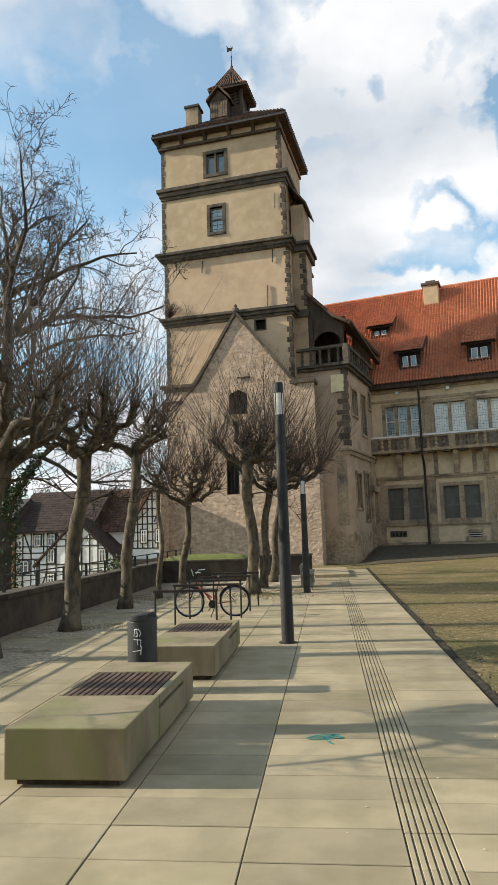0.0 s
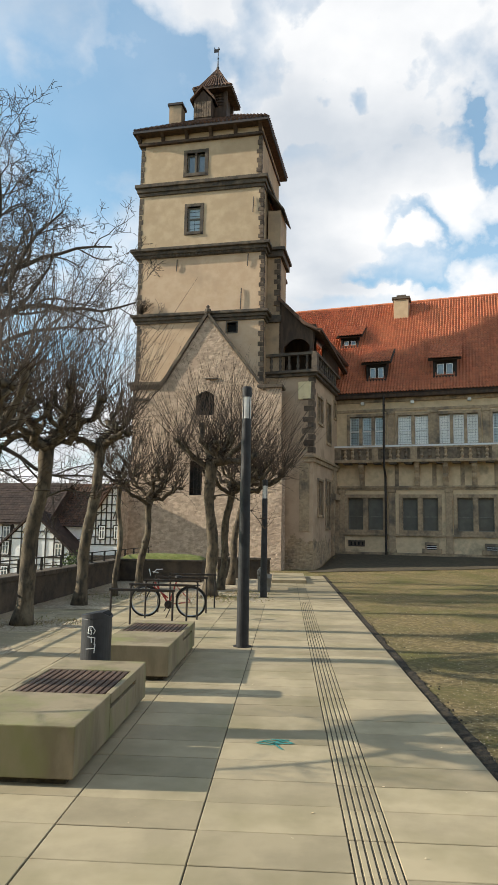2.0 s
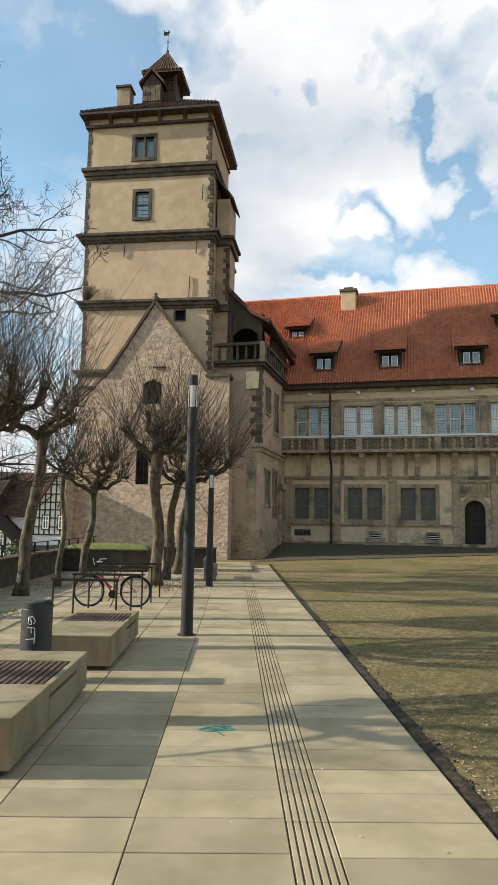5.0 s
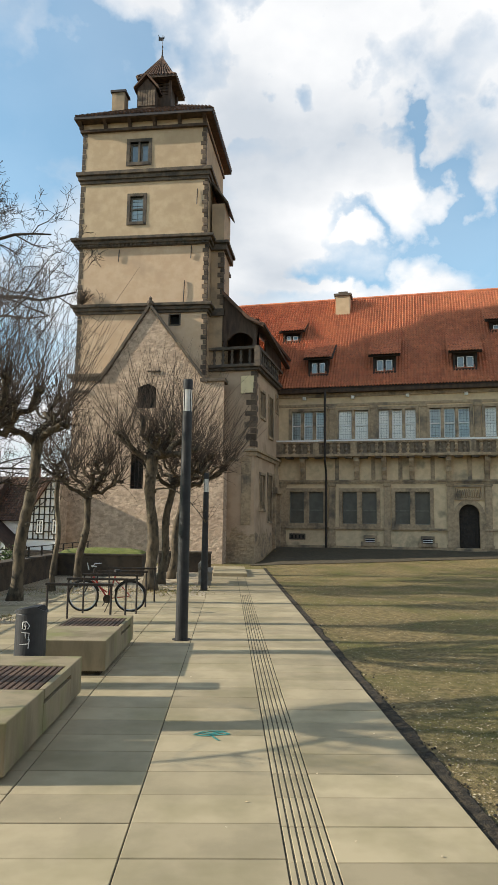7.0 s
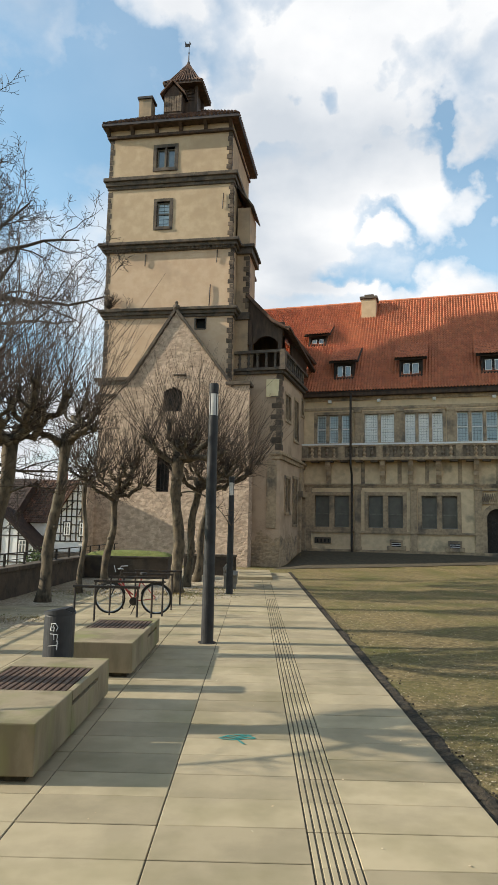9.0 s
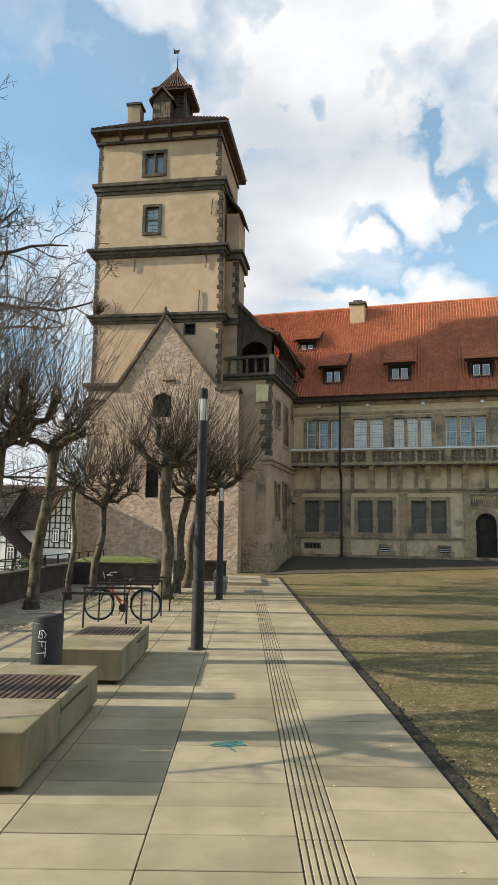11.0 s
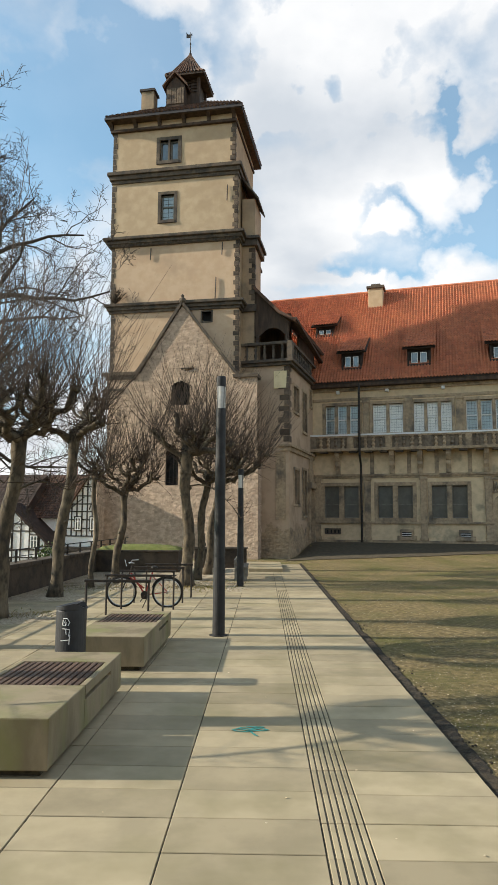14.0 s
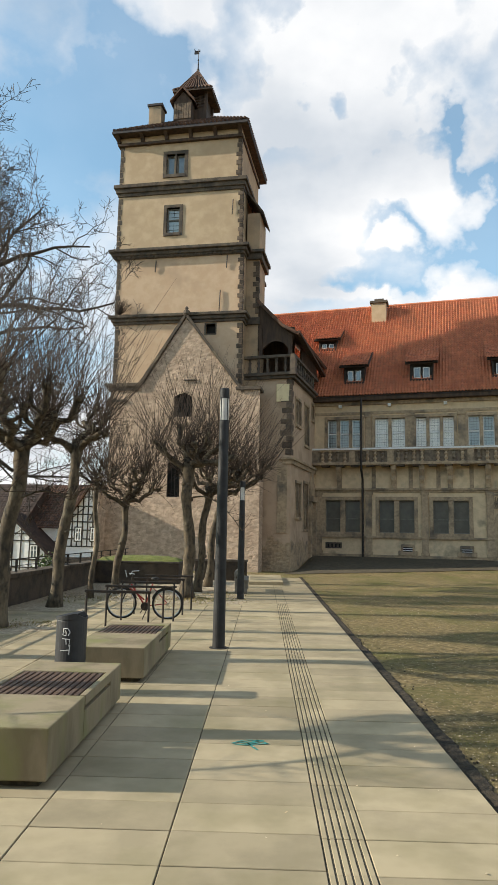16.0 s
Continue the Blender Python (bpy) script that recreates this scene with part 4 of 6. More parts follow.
for x in (5.7, 9.35):
    boxes("cellar_vent", M_SAND, wing, (x - 0.1, x + 1.1, F - 0.2, F, 0.95, 1.25), (x + 0.08, x + 0.92, F - 0.2, F, 1.25, 1.66), soft=0.03)
    boxes("vent_slot", M_BLACK, wing, (x + 0.2, x + 0.8, F - 0.21, F - 0.19, 1.2, 1.48))
    boxes("vent_bar", M_WHITEPAINT, wing, (x + 0.2, x + 0.8, F - 0.225, F - 0.205, 1.25, 1.29), (x + 0.2, x + 0.8, F - 0.225, F - 0.205, 1.38, 1.42))
boxes("wall_plaque", M_STRING, wing, (0.8, 1.9, F - 0.04, F, 1.3, 1.7))
boxes("plaque_sign", M_BLACK, wing, *[(0.95 + 0.25 * k, 1.05 + 0.25 * k, F - 0.055, F - 0.04, 1.38, 1.6) for k in range(4)])
for x in (1.7, 5.0, 8.6, 12.3, 15.6, 19):
    boxes("floodlight", M_WHITEPAINT, wing, (x, x + 0.22, F - 0.3, F - 0.06, 10.78, 10.98), soft=0.03)
# roof
RX0, RX1, RE, RZ, RV, RIDGE = -6.5, WR + 0.3, F - 0.6, 11.5, 13.6, 20.1
wup = Vector((0, RV - RE, RIDGE - RZ))
bm = bmesh.new()
prism_x(bm, [(RE, RZ - 0.05), (RV, RIDGE - 0.05), (2 * RV - RE, RZ - 0.05)], RX0, RX1)
part("roof", bm, M_SLATE, wing)
part("roof_tiles", tile_roof((RX0, RE, RZ), (1, 0, 0), wup, RX1 - RX0, wup.length, 0.2, 0.28, 0.055, 0.035), M_TILE, wing, "orange clay pantiles")["kind"] = "stuff"
bm = bmesh.new()
for k in range(int((RX1 - RX0) / 0.4)):
    tube(bm, [(RX0 + 0.4 * k, RV, RIDGE + 0.02), (RX0 + 0.4 * k + 0.43, RV, RIDGE + 0.05)], [0.15, 0.13], 8)
part("ridge_tiles", bm, M_TILE, wing)


def roof_v(z):
    return RE + (z - RZ) / (RIDGE - RZ) * (RV - RE)


def dormer(x0, x1, z0, z1, hinge):
    """A shed dormer: box with a two-light window under a lifted strip of tiles."""
    v = roof_v(z0) - 0.02
    d = new("dormer")
    d.parent = wing
    box_b = boxes("dormer_box", M_TIMBER, d, (x0, x0 + 0.12, v, roof_v(z1) + 0.9, z0, z1), (x1 - 0.12, x1, v, roof_v(z1) + 0.9, z0, z1), (x0, x1, v, v + 0.1, z1 - 0.14, z1), (x0, x1, v - 0.05, v + 0.1, z0, z0 + 0.14), (x0 + 0.1, x1 - 0.1, v + 0.2, v + 0.25, z0, z1))
    m = (x0 + x1) / 2
    for a, b in ((x0 + 0.25, m - 0.08), (m + 0.08, x1 - 0.25)):
        boxes("window_frame", M_WHITEPAINT, d, (a, b, v + 0.06, v + 0.1, z0 + 0.24, z1 - 0.3))
        boxes("pane", M_PANE, d, (a + 0.05, b - 0.05, v + 0.04, v + 0.055, z0 + 0.29, z1 - 0.35))
    vh = roof_v(hinge)
    up = Vector((0, vh - (v - 0.35), hinge + 0.05 - z1))
    part("dormer_tiles", tile_roof((x0 - 0.35, v - 0.35, z1), (1, 0, 0), up, x1 - x0 + 0.7, up.length, 0.2, 0.28, 0.03, 0.025), M_TILE, d)
    bm = bmesh.new()
    prism_x(bm, [(v - 0.3, z1 - 0.06), (vh, hinge), (vh, hinge - 0.1), (v - 0.2, z1 - 0.12)], x0 - 0.3, x1 + 0.3)
    part("dormer_roof", bm, M_TIMBER, d)
    bm = bmesh.new()
    for x in (x0, x1 - 0.06):
        prism_x(bm, [(v, z0), (v, z1), (vh, hinge), (roof_v(z0 + 0.3), z0 + 0.3)], x, x + 0.06)
    part("dormer_cheek", bm, M_TILE_OLD, d)


for x0, x1 in ((2.0, 3.42), (6.45, 7.98), (11.68, 13.2), (17.2, 18.7)):
    dormer(x0, x1, 12.5, 13.75, 15.5)
for x0, x1 in ((-0.35, 1.0), (14.3, 15.7)):
    dormer(x0, x1, 15.75, 16.6, 17.9)
wchim = boxes("chimney", M_PLASTER, wing, (3.3, 4.4, roof_v(18.3), roof_v(18.3) + 1.0, 17.2, 19.95), soft=0.03)
boxes("chimney_cap", M_STRING, wchim, (3.18, 4.52, roof_v(18.3) - 0.12, roof_v(18.3) + 1.12, 19.95, 20.12), (3.5, 4.2, roof_v(18.3) + 0.2, roof_v(18.3) + 0.8, 20.12, 20.35))
boxes("chimney_flashing", M_STEEL, wchim, (3.22, 4.48, roof_v(18.3) - 0.1, roof_v(18.3) + 0.3, 17.45, 17.75))

# ---- ground strip before the castle, its shade painted in by a dark colour ----
bm = bmesh.new()
am = A_AT
nx, ny = 50, 16
g = []
for j in range(ny + 1):
    row = []
    for i in range(nx + 1):
        u = 0.2 + 25 * i / nx
        v0 = min(5.2, -2.2 + 0.36 * u)
        p = am @ Vector((u, v0 + (6.8 - v0) * j / ny, 0))
        row.append(bm.verts.new((p.x, p.y, ground_height(p.x, p.y) + 0.03)))
    g.append(row)
for a, b in zip(g, g[1:]):
    for i in range(nx):
        bm.faces.new((a[i], a[i + 1], b[i + 1], b[i]))
tagged(part("castle_pavement", bm, M_SHADE_STRIP), "ground strip coloured dark as shade along the castle wing", "paving", kind="structure")

# ---- terrace wall with railing ----
terrace = tagged(boxes("terrace_wall", M_WALLSTONE, None, (-7.3, -6.9, -16, 36, -4.2, 0.74)), "dark stone terrace wall with a timber railing", "wall", kind="structure")
for k in range(52):
    boxes("coping_stone", M_WALLSTONE, terrace, (-7.38, -6.84, -16 + k, -15.015 + k, 0.74, 0.87), soft=0.025)
railing = thing("railing", "dark weathered timber railing on the terrace wall", "railing", pose(-7.1, 0, 0.87))
for k in range(22):
    boxes("post", M_TIMBER, railing, (-0.03, 0.03, -1 + 1.7 * k, -0.94 + 1.7 * k, 0, 0.36))
boxes("rail", M_TIMBER, railing, (-0.018, 0.018, -1.5, 35.5, 0.345, 0.378))
boxes("rail", M_TIMBER, railing, (-0.01, 0.01, -1.5, 35.5, 0.16, 0.18))

# ---- grass-topped bed and low walls near the tower ----
bed = thing("raised_bed", "low dark stone enclosure with a mossy green top", "planter", pose(-5.5, 28.0, 0))
boxes("bed_wall", M_WALLSTONE, bed, (-1.4, 2.0, 0, 1.6, 0, 0.82), soft=0.03)
boxes("bed_coping", M_STRING, bed, (-1.45, 2.05, -0.05, 1.65, 0.82, 0.9), soft=0.02)
bm = bmesh.new()
g = []
for j in range(13):
    g.append([bm.verts.new((-1.42 + 3.44 * i / 30, -0.02 + 1.64 * j / 12, 0.9 + 0.22 * math.sin(math.pi * j / 12) ** 0.6 * math.sin(math.pi * i / 30) ** 0.3 + 0.03 * noise.noise(Vector((i * 0.7, j * 0.7, 3))))) for i in range(31)])
for a, b in zip(g, g[1:]):
    for i in range(30):
        bm.faces.new((a[i], a[i + 1], b[i + 1], b[i]))
part("moss_top", bm, M_MOSS, bed, "bright green moss cushion", smooth=True)
low = thing("low_wall", "low dark stone wall at the foot of the gable", "wall", pose(-1.55, 31.0, 0))
boxes("wall_body", M_WALLSTONE, low, (-1.6, 0.78, 0, 0.4, -0.1, 0.84), soft=0.03)
boxes("wall_coping", M_STRING, low, (-1.65, 0.82, -0.05, 0.45, 0.84, 0.93), soft=0.02)


# ---- paving: slabs one by one near the camera, the rest joined ----
def slab_mesh(w, l, h=0.05, rib=False):
    bm = bmesh.new()
    g = 0.005
    if rib:
        box(bm, -w / 2 + g / 2, w / 2 - g / 2, -l / 2 + g / 2, l / 2 - g / 2, -h, -0.004)
        for f in bm.faces:
            f.material_index = 1
        n = 6
        for k in range(n):
            x = -w / 2 + w * (k + 0.5) / n
            soft_box(bm, x - 0.018, x + 0.018, -l / 2 + g / 2, l / 2 - g / 2, -0.01, 0.001, 0.003, 1)
    else:
        soft_box(bm, -w / 2 + g, w / 2 - g, -l / 2 + g, l / 2 - g, -h, 0, 0.004, 1)
    me = bpy.data.meshes.new("slab")
    bm.to_mesh(me)
    bm.free()
    me.materials.append(M_SLAB)
    if rib:
        me.materials.append(M_JOINT_GAP)
    return me


bm = bmesh.new()
box(bm, -0.66, 1.78, -15, 34, -0.4, -0.012)
box(bm, -6.57, -0.66, -15, 20.5, -0.4, -0.012)
pavement = tagged(part("pavement", bm, M_JOINT_GAP), "path of large pale concrete slabs with a ribbed guide strip", "pavement", kind="structure")
COLS = [(-6.55, -5.56), (-5.56, -4.58), (-4.58, -3.61), (-3.61, -2.62), (-2.62, -1.63), (-1.63, -0.63), (-0.63, 0.41), (0.41, 0.71), (0.71, 1.79)]
SLABS = [slab_mesh(b - a, 0.5, rib=(k == 7)) for k, (a, b) in enumerate(COLS)]
rest = bmesh.new()
rng = random.Random(11)
for r in range(-30, 67):
    for k, (a, b) in enumerate(COLS):
        y = 0.5 * r + (0.46 if k < 7 else 0.41) + 0.25
        if y > 20.3 and k < 6:
            continue
        dz = rng.uniform(-0.002, 0.002)
        if 2.2 < y < 21.0:
            s = new("slab", SLABS[k])
            s.parent = pavement
            s.matrix_basis = pose((a + b) / 2, y, dz, rng.uniform(-0.12, 0.12), rng.uniform(-0.08, 0.08), 0)
        else:
            box(rest, a + 0.006, b - 0.006, y - 0.244, y + 0.244, -0.05, dz)
part("slabs", rest, M_SLAB, pavement)["kind"] = "stuff"
# gravel pits round the trees by the wall
for cx, cy, rx, ry in ((-5.75, 11.2, 1.1, 1.3), (-5.75, 14.6, 1.35, 0.9), (-5.75, 18.5, 1.2, 0.9), (-5.7, 7.2, 1.0, 1.2)):
    bm = bmesh.new()
    rings = []
    for j in range(1, 9):
        ring = []
        for k in range(48):
            a = 2 * math.pi * k / 48
            edge = 1 + 0.28 * noise.noise(Vector((math.cos(a) * 2, math.sin(a) * 2, cy)))
            x, y = max(-6.88, cx + rx * edge * j / 8 * math.cos(a)), cy + ry * edge * j / 8 * math.sin(a)
            ring.append(bm.verts.new((x, y, 0.006 + 0.016 * (1 - (j / 8) ** 2) + 0.006 * noise.noise(Vector((x * 4, y * 4, 0))))))
        rings.append(ring)
    bm.faces.new(rings[0])
    for a, b in zip(rings, rings[1:]):
        for k in range(48):
            bm.faces.new((a[k], b[k], b[(k + 1) % 48], a[(k + 1) % 48]))
    tagged(part("gravel_pit", bm, M_GRAVEL, smooth=True), "sandy gravel and leaf litter round a tree's foot", "gravel", kind="structure")
# soil edge between path and lawn
bm = bmesh.new()
rng = random.Random(2)
cells = {}
for j in range(720):
    y = -1 + 0.05 * j
    edge = 0.17 + 0.04 * noise.noise(Vector((y * 1.3, 5, 0))) + 0.05 * noise.noise(Vector((y * 7, 9, 0)))
    cells[j] = [bm.verts.new((1.785 + edge * f, y, z + 0.008 * noise.noise(Vector((y * 9, f * 5, 0))))) for f, z in ((0, -0.03), (0.3, -0.022), (0.6, -0.016), (0.9, -0.014), (1.1, -0.04))]
for j in range(719):
    for i in range(4):
        bm.faces.new((cells[j][i], cells[j][i + 1], cells[j + 1][i + 1], cells[j + 1][i]))
for k in range(420):
    y = 3 + 22 * rng.random() ** 1.5
    bmesh.ops.create_icosphere(bm, subdivisions=1, radius=rng.uniform(0.005, 0.017), matrix=Matrix.Translation((1.81 + abs(rng.gauss(0, 0.14)), y, -0.022)) @ Matrix.Diagonal((1, 1.3, 0.7, 1)))
tagged(part("soil_edge", bm, M_EARTH), "bare dark soil along the path's edge", "soil", kind="structure")


# ---- benches ----
def concrete_bench(name, x0, x1, y0, y1, s0, s1, m):
    """A concrete block seat with an inset deck of dark slats; a shadow gap under it."""
    ob = thing(name, "pale concrete block bench with an inset dark slatted seat", "bench", m, "benches by the path")
    H = 0.47
    boxes("front_block", M_CONCRETE, ob, (x0, x1, y0, s0, 0.06, H), soft=0.012)
    boxes("rear_block", M_CONCRETE, ob, (x0, x1, s1, y1, 0.06, H), soft=0.012)
    boxes("seat_base", M_CONCRETE, ob, (x0, x1, s0 + 0.004, s1 - 0.004, 0.06, H - 0.14), soft=0.004)
    boxes("side_rim", M_CONCRETE, ob, (x1 - 0.06, x1, s0 + 0.02, s1, H - 0.1, H), soft=0.008)
    boxes("side_rim", M_CONCRETE, ob, (x0, x0 + 0.05, s0 + 0.02, s1, H - 0.1, H), soft=0.008)
    # set-back foot in the dark joint colour, which paints the gap's shade
    boxes("foot", M_JOINT_GAP, ob, (x0 + 0.08, x1 - 0.08, y0 + 0.08, y1 - 0.08, -0.01, 0.07))
    n = 13
    a, b = x0 + 0.06, x1 - 0.07
    for k in range(n):
        c = a + (b - a) * (k + 0.5) / n
        boxes("slat", M_SLAT, ob, (c - 0.024, c + 0.024, s0 + 0.02, s1 - 0.02, H - 0.05, H - 0.004), soft=0.006)
    boxes("bearer", M_IRON, ob, (a, b, s0 + 0.15, s0 + 0.2, H - 0.14, H - 0.05), (a, b, s1 - 0.2, s1 - 0.15, H - 0.14, H - 0.05))
    return ob


concrete_bench("bench", -0.52, 0.52, 0, 2.8, 1.12, 2.24, pose(-2.24, 5.62, 0))
concrete_bench("bench", -0.52, 0.52, 0, 2.7, 1.36, 2.35, pose(-2.16, 9.55, 0))

# ---- litter bin ----
litter = thing("litter_bin", "dark grey cylindrical litter bin with scrawled white marker", "bin", pose(-2.5, 8.95, 0))
bm = bmesh.new()
lathe(bm, [(0.19, 0.0), (0.195, 0.02), (0.195, 0.9), (0.19, 0.92)], 0, 0, 32)
part("bin_body", bm, M_BIN, litter, smooth=False)
bm = bmesh.new()
ring = [(0.205 * math.cos(a), 0.205 * math.sin(a)) for a in (2 * math.pi * k / 32 for k in range(32))]
low_r = [bm.verts.new((x, y, 0.92)) for x, y in ring]
top_r = [bm.verts.new((x, y, 0.945 + 0.06 * (x + 0.205) / 0.305 if x < 0.1 else 1.005 - 0.75 * (x - 0.1))) for x, y in ring]
for k in range(32):
    bm.faces.new((low_r[k], low_r[(k + 1) % 32], top_r[(k + 1) % 32], top_r[k]))
bm.faces.new(top_r)
bm.faces.new(low_r[::-1])
part("bin_lid", bm, M_BIN, litter)
bm = bmesh.new()
v = [bm.verts.new(p) for p in ((0.112, -0.15, 1.0), (0.178, -0.08, 0.951), (0.178, 0.08, 0.951), (0.112, 0.15, 1.0))]
v += [bm.verts.new(q.co - Vector((0.03, 0, 0.05))) for q in v]
for f in ((0, 1, 2, 3), (7, 6, 5, 4), (0, 4, 5, 1), (1, 5, 6, 2), (2, 6, 7, 3), (3, 7, 4, 0)):
    bm.faces.new([v[i] for i in f])
part("bin_mouth", bm, M_BLACK, litter)
bm = bmesh.new()


def on_bin(a, z):
    return Vector((0.199 * math.sin(a), -0.199 * math.cos(a), z))


# letters turned to read downwards: along the letter is down the bin, its height goes round the bin
for start, strokes in ((0.82, (((0.95, 0.85), (0.5, 1.1), (0.0, 0.7), (0.05, 0.1), (0.9, 0.0), (1.0, 0.5), (0.45, 0.55)), ((0.2, 0.45), (0.6, 0.3)))), (0.70, (((0.1, -0.1), (0.2, 1.1), (1.1, 1.0)), ((0.15, 0.5), (0.85, 0.6)))),
                       (0.60, (((-0.1, 1.15), (1.1, 1.05)), ((0.5, 1.1), (0.65, -0.3))))):
    for stroke in strokes:
        tube(bm, [on_bin(-0.28 + 0.42 * v, start - 0.095 * u) for u, v in stroke], 0.007, 4)
part("marker_scrawl", bm, M_CHALK, litter)


# ---- lamps ----
def lamp_post(x, y, h):
    ob = thing("lamp_post", "slim anthracite lamp post with a glass cylinder head", "lamp", pose(x, y, 0), "lamp posts along the path")
    bm = bmesh.new()
    lathe(bm, [(0.115, 0.0), (0.113, 0.5), (0.088, h - 0.62)], 0, 0, 20)
    part("pole", bm, M_POLE, ob, smooth=False)
    bm = bmesh.new()
    lathe(bm, [(0.082, h - 0.62), (0.082, h - 0.2)], 0, 0, 20)
    part("diffuser", bm, M_LAMPGLASS, ob, "frosted glass cylinder")
    for k in range(4):
        bm = bmesh.new()
        a = math.pi / 4 + k * math.pi / 2
        tube(bm, [(0.085 * math.cos(a), 0.085 * math.sin(a), h - 0.64), (0.085 * math.cos(a), 0.085 * math.sin(a), h - 0.18)], 0.009, 5)
        part("rod", bm, M_POLE, ob)
    bm = bmesh.new()
    lathe(bm, [(0.09, h - 0.2), (0.09, h - 0.02), (0.08, h)], 0, 0, 20)
    part("cap", bm, M_POLE, ob)
    bm = bmesh.new()
    lathe(bm, [(0.17, 0.0), (0.17, 0.012)], 0, 0, 20)
    part("base_plate", bm, M_POLE, ob)
    return ob


lamp_post(-0.81, 12.62, 4.82)
lamp_post(-0.75, 22.2, 3.8)

# ---- box seat and step by the end of the path ----
seat = thing("garden_bench", "weathered grey timber bench beside the path", "bench", pose(-0.78, 25.2, 0))
boxes("seat_board", M_WINFRAME, seat, (-0.2, 0.22, -1.2, 1.2, 0.44, 0.5), soft=0.01)
boxes("back_board", M_WINFRAME, seat, (-0.26, -0.2, -1.2, 1.2, 0.6, 0.75), soft=0.01)
for y in (-1.0, 1.0):
    boxes("leg", M_WINFRAME, seat, (-0.24, 0.2, y - 0.05, y + 0.05, 0, 0.44), (-0.26, -0.2, y - 0.05, y + 0.05, 0.44, 0.75))
tagged(boxes("step", M_SLAB, None, (-0.62, 0.82, 28.6, 33.5, -0.02, 0.14), soft=0.015), "pale concrete step at the end of the path", "step", kind="structure")


# ---- bicycle and racks ----
def rack(x, y, m):
    ob = thing("bicycle_rack", "dark steel hoop for locking bicycles", "rack", m, "bicycle racks")
    bm = bmesh.new()
    tube(bm, [(-0.62, 0, -0.02), (-0.62, 0, 0.84), (-0.6, 0, 0.87)], 0.022, 8)
    part("post", bm, M_IRON, ob)
    bm = bmesh.new()
    tube(bm, [(0.62, 0, -0.02), (0.62, 0, 0.84), (0.6, 0, 0.87)], 0.022, 8)
    part("post", bm, M_IRON, ob)
    boxes("top_bar", M_IRON, ob, (-0.66, 0.66, -0.03, 0.03, 0.86, 0.91), soft=0.008)
    return ob


first = rack(0, 0, pose(-2.88, 13.5, 0))
for y, dx in ((14.9, 0.08), (16.2, 0.14), (17.5, 0.2), (18.8, 0.28)):
    copy_thing(first, pose(-2.88 + dx, y, 0))

bike = thing("bicycle", "red bicycle with black tyres leaning at a hoop", "bicycle", pose(-2.88, 16.6, 0, 5, 0, 0))


def wheel(cx):
    w = new("wheel")
    w.parent = bike
    R = 0.355
    bm = bmesh.new()
    tube(bm, [(cx + R * math.cos(a), 0, R + 0.005 + R * math.sin(a)) for a in (2 * math.pi * k / 40 for k in range(41))], 0.022, 7, cap=False)
    part("tyre", bm, M_RUBBER, w, smooth=True)
    bm = bmesh.new()
    tube(bm, [(cx + (R - 0.03) * math.cos(a), 0, R + 0.005 + (R - 0.03) * math.sin(a)) for a in (2 * math.pi * k / 40 for k in range(41))], 0.012, 5, cap=False)
    part("rim", bm, M_STEEL, w)
    bm = bmesh.new()
    for k in range(18):
        a = 2 * math.pi * k / 18
        tube(bm, [(cx, 0.03 * (-1) ** k, R), (cx + (R - 0.03) * math.cos(a), 0, R + (R - 0.03) * math.sin(a))], 0.0025, 3)
    part("spokes", bm, M_STEEL, w)
    bm = bmesh.new()
    tube(bm, [(cx, -0.05, R), (cx, 0.05, R)], 0.03, 8)
    part("hub", bm, M_STEEL, w)


wheel(-0.56)
wheel(0.56)
bm = bmesh.new()
for a, b, r in (((-0.33, 0, 0.82), (0.02, 0, 0.3), 0.022), ((-0.36, 0, 0.72), (0.0, 0, 0.45), 0.018), ((0.02, 0, 0.3), (0.2, 0, 0.86), 0.02), ((0.02, 0, 0.3), (0.56, 0.03, 0.36), 0.013), ((0.17, 0, 0.78), (0.56, 0.03, 0.36), 0.012)):
    tube(bm, [a, b], r, 7)
part("frame", bm, M_RED, bike)
bm = bmesh.new()
tube(bm, [(-0.56, 0, 0.36), (-0.42, 0, 0.7), (-0.33, 0, 0.9), (-0.3, 0, 1.02)], 0.016, 6)
part("fork", bm, M_IRON, bike)
bm = bmesh.new()
tube(bm, [(-0.2, -0.28, 1.1), (-0.34, -0.2, 1.1), (-0.36, 0, 1.05), (-0.34, 0.2, 1.1), (-0.2, 0.28, 1.1)], 0.013, 6)
tube(bm, [(-0.42, -0.1, 1.0), (-0.46, -0.1, 1.16)], 0.012, 6)
part("handlebar", bm, M_STEEL, bike)
bm = bmesh.new()
lathe(bm, [(0.03, 0.92), (0.09, 0.95), (0.08, 0.99), (0.02, 1.0)], 0.24, 0, 10)
part("saddle", bm, M_RUBBER, bike)
boxes("carrier", M_IRON, bike, (0.3, 0.78, -0.07, -0.05, 0.76, 0.775), (0.3, 0.78, 0.05, 0.07, 0.76, 0.775), (0.3, 0.78, -0.01, 0.01, 0.76, 0.775))
for sx in (-0.56, 0.56):
    bm = bmesh.new()
    tube(bm, [(sx + 0.385 * math.cos(a), 0, 0.36 + 0.385 * math.sin(a)) for a in (math.pi * (0.1 + 0.8 * k / 12) for k in range(13))], 0.018, 5)
    part("mudguard", bm, M_RUBBER, bike)
bm = bmesh.new()
lathe(bm, [(0.1, -0.01), (0.1, 0.01)], 0, 0, 16)
part("chainring", bm, M_IRON, bike, matrix=pose(0.02, -0.05, 0.3, 90))
bm = bmesh.new()
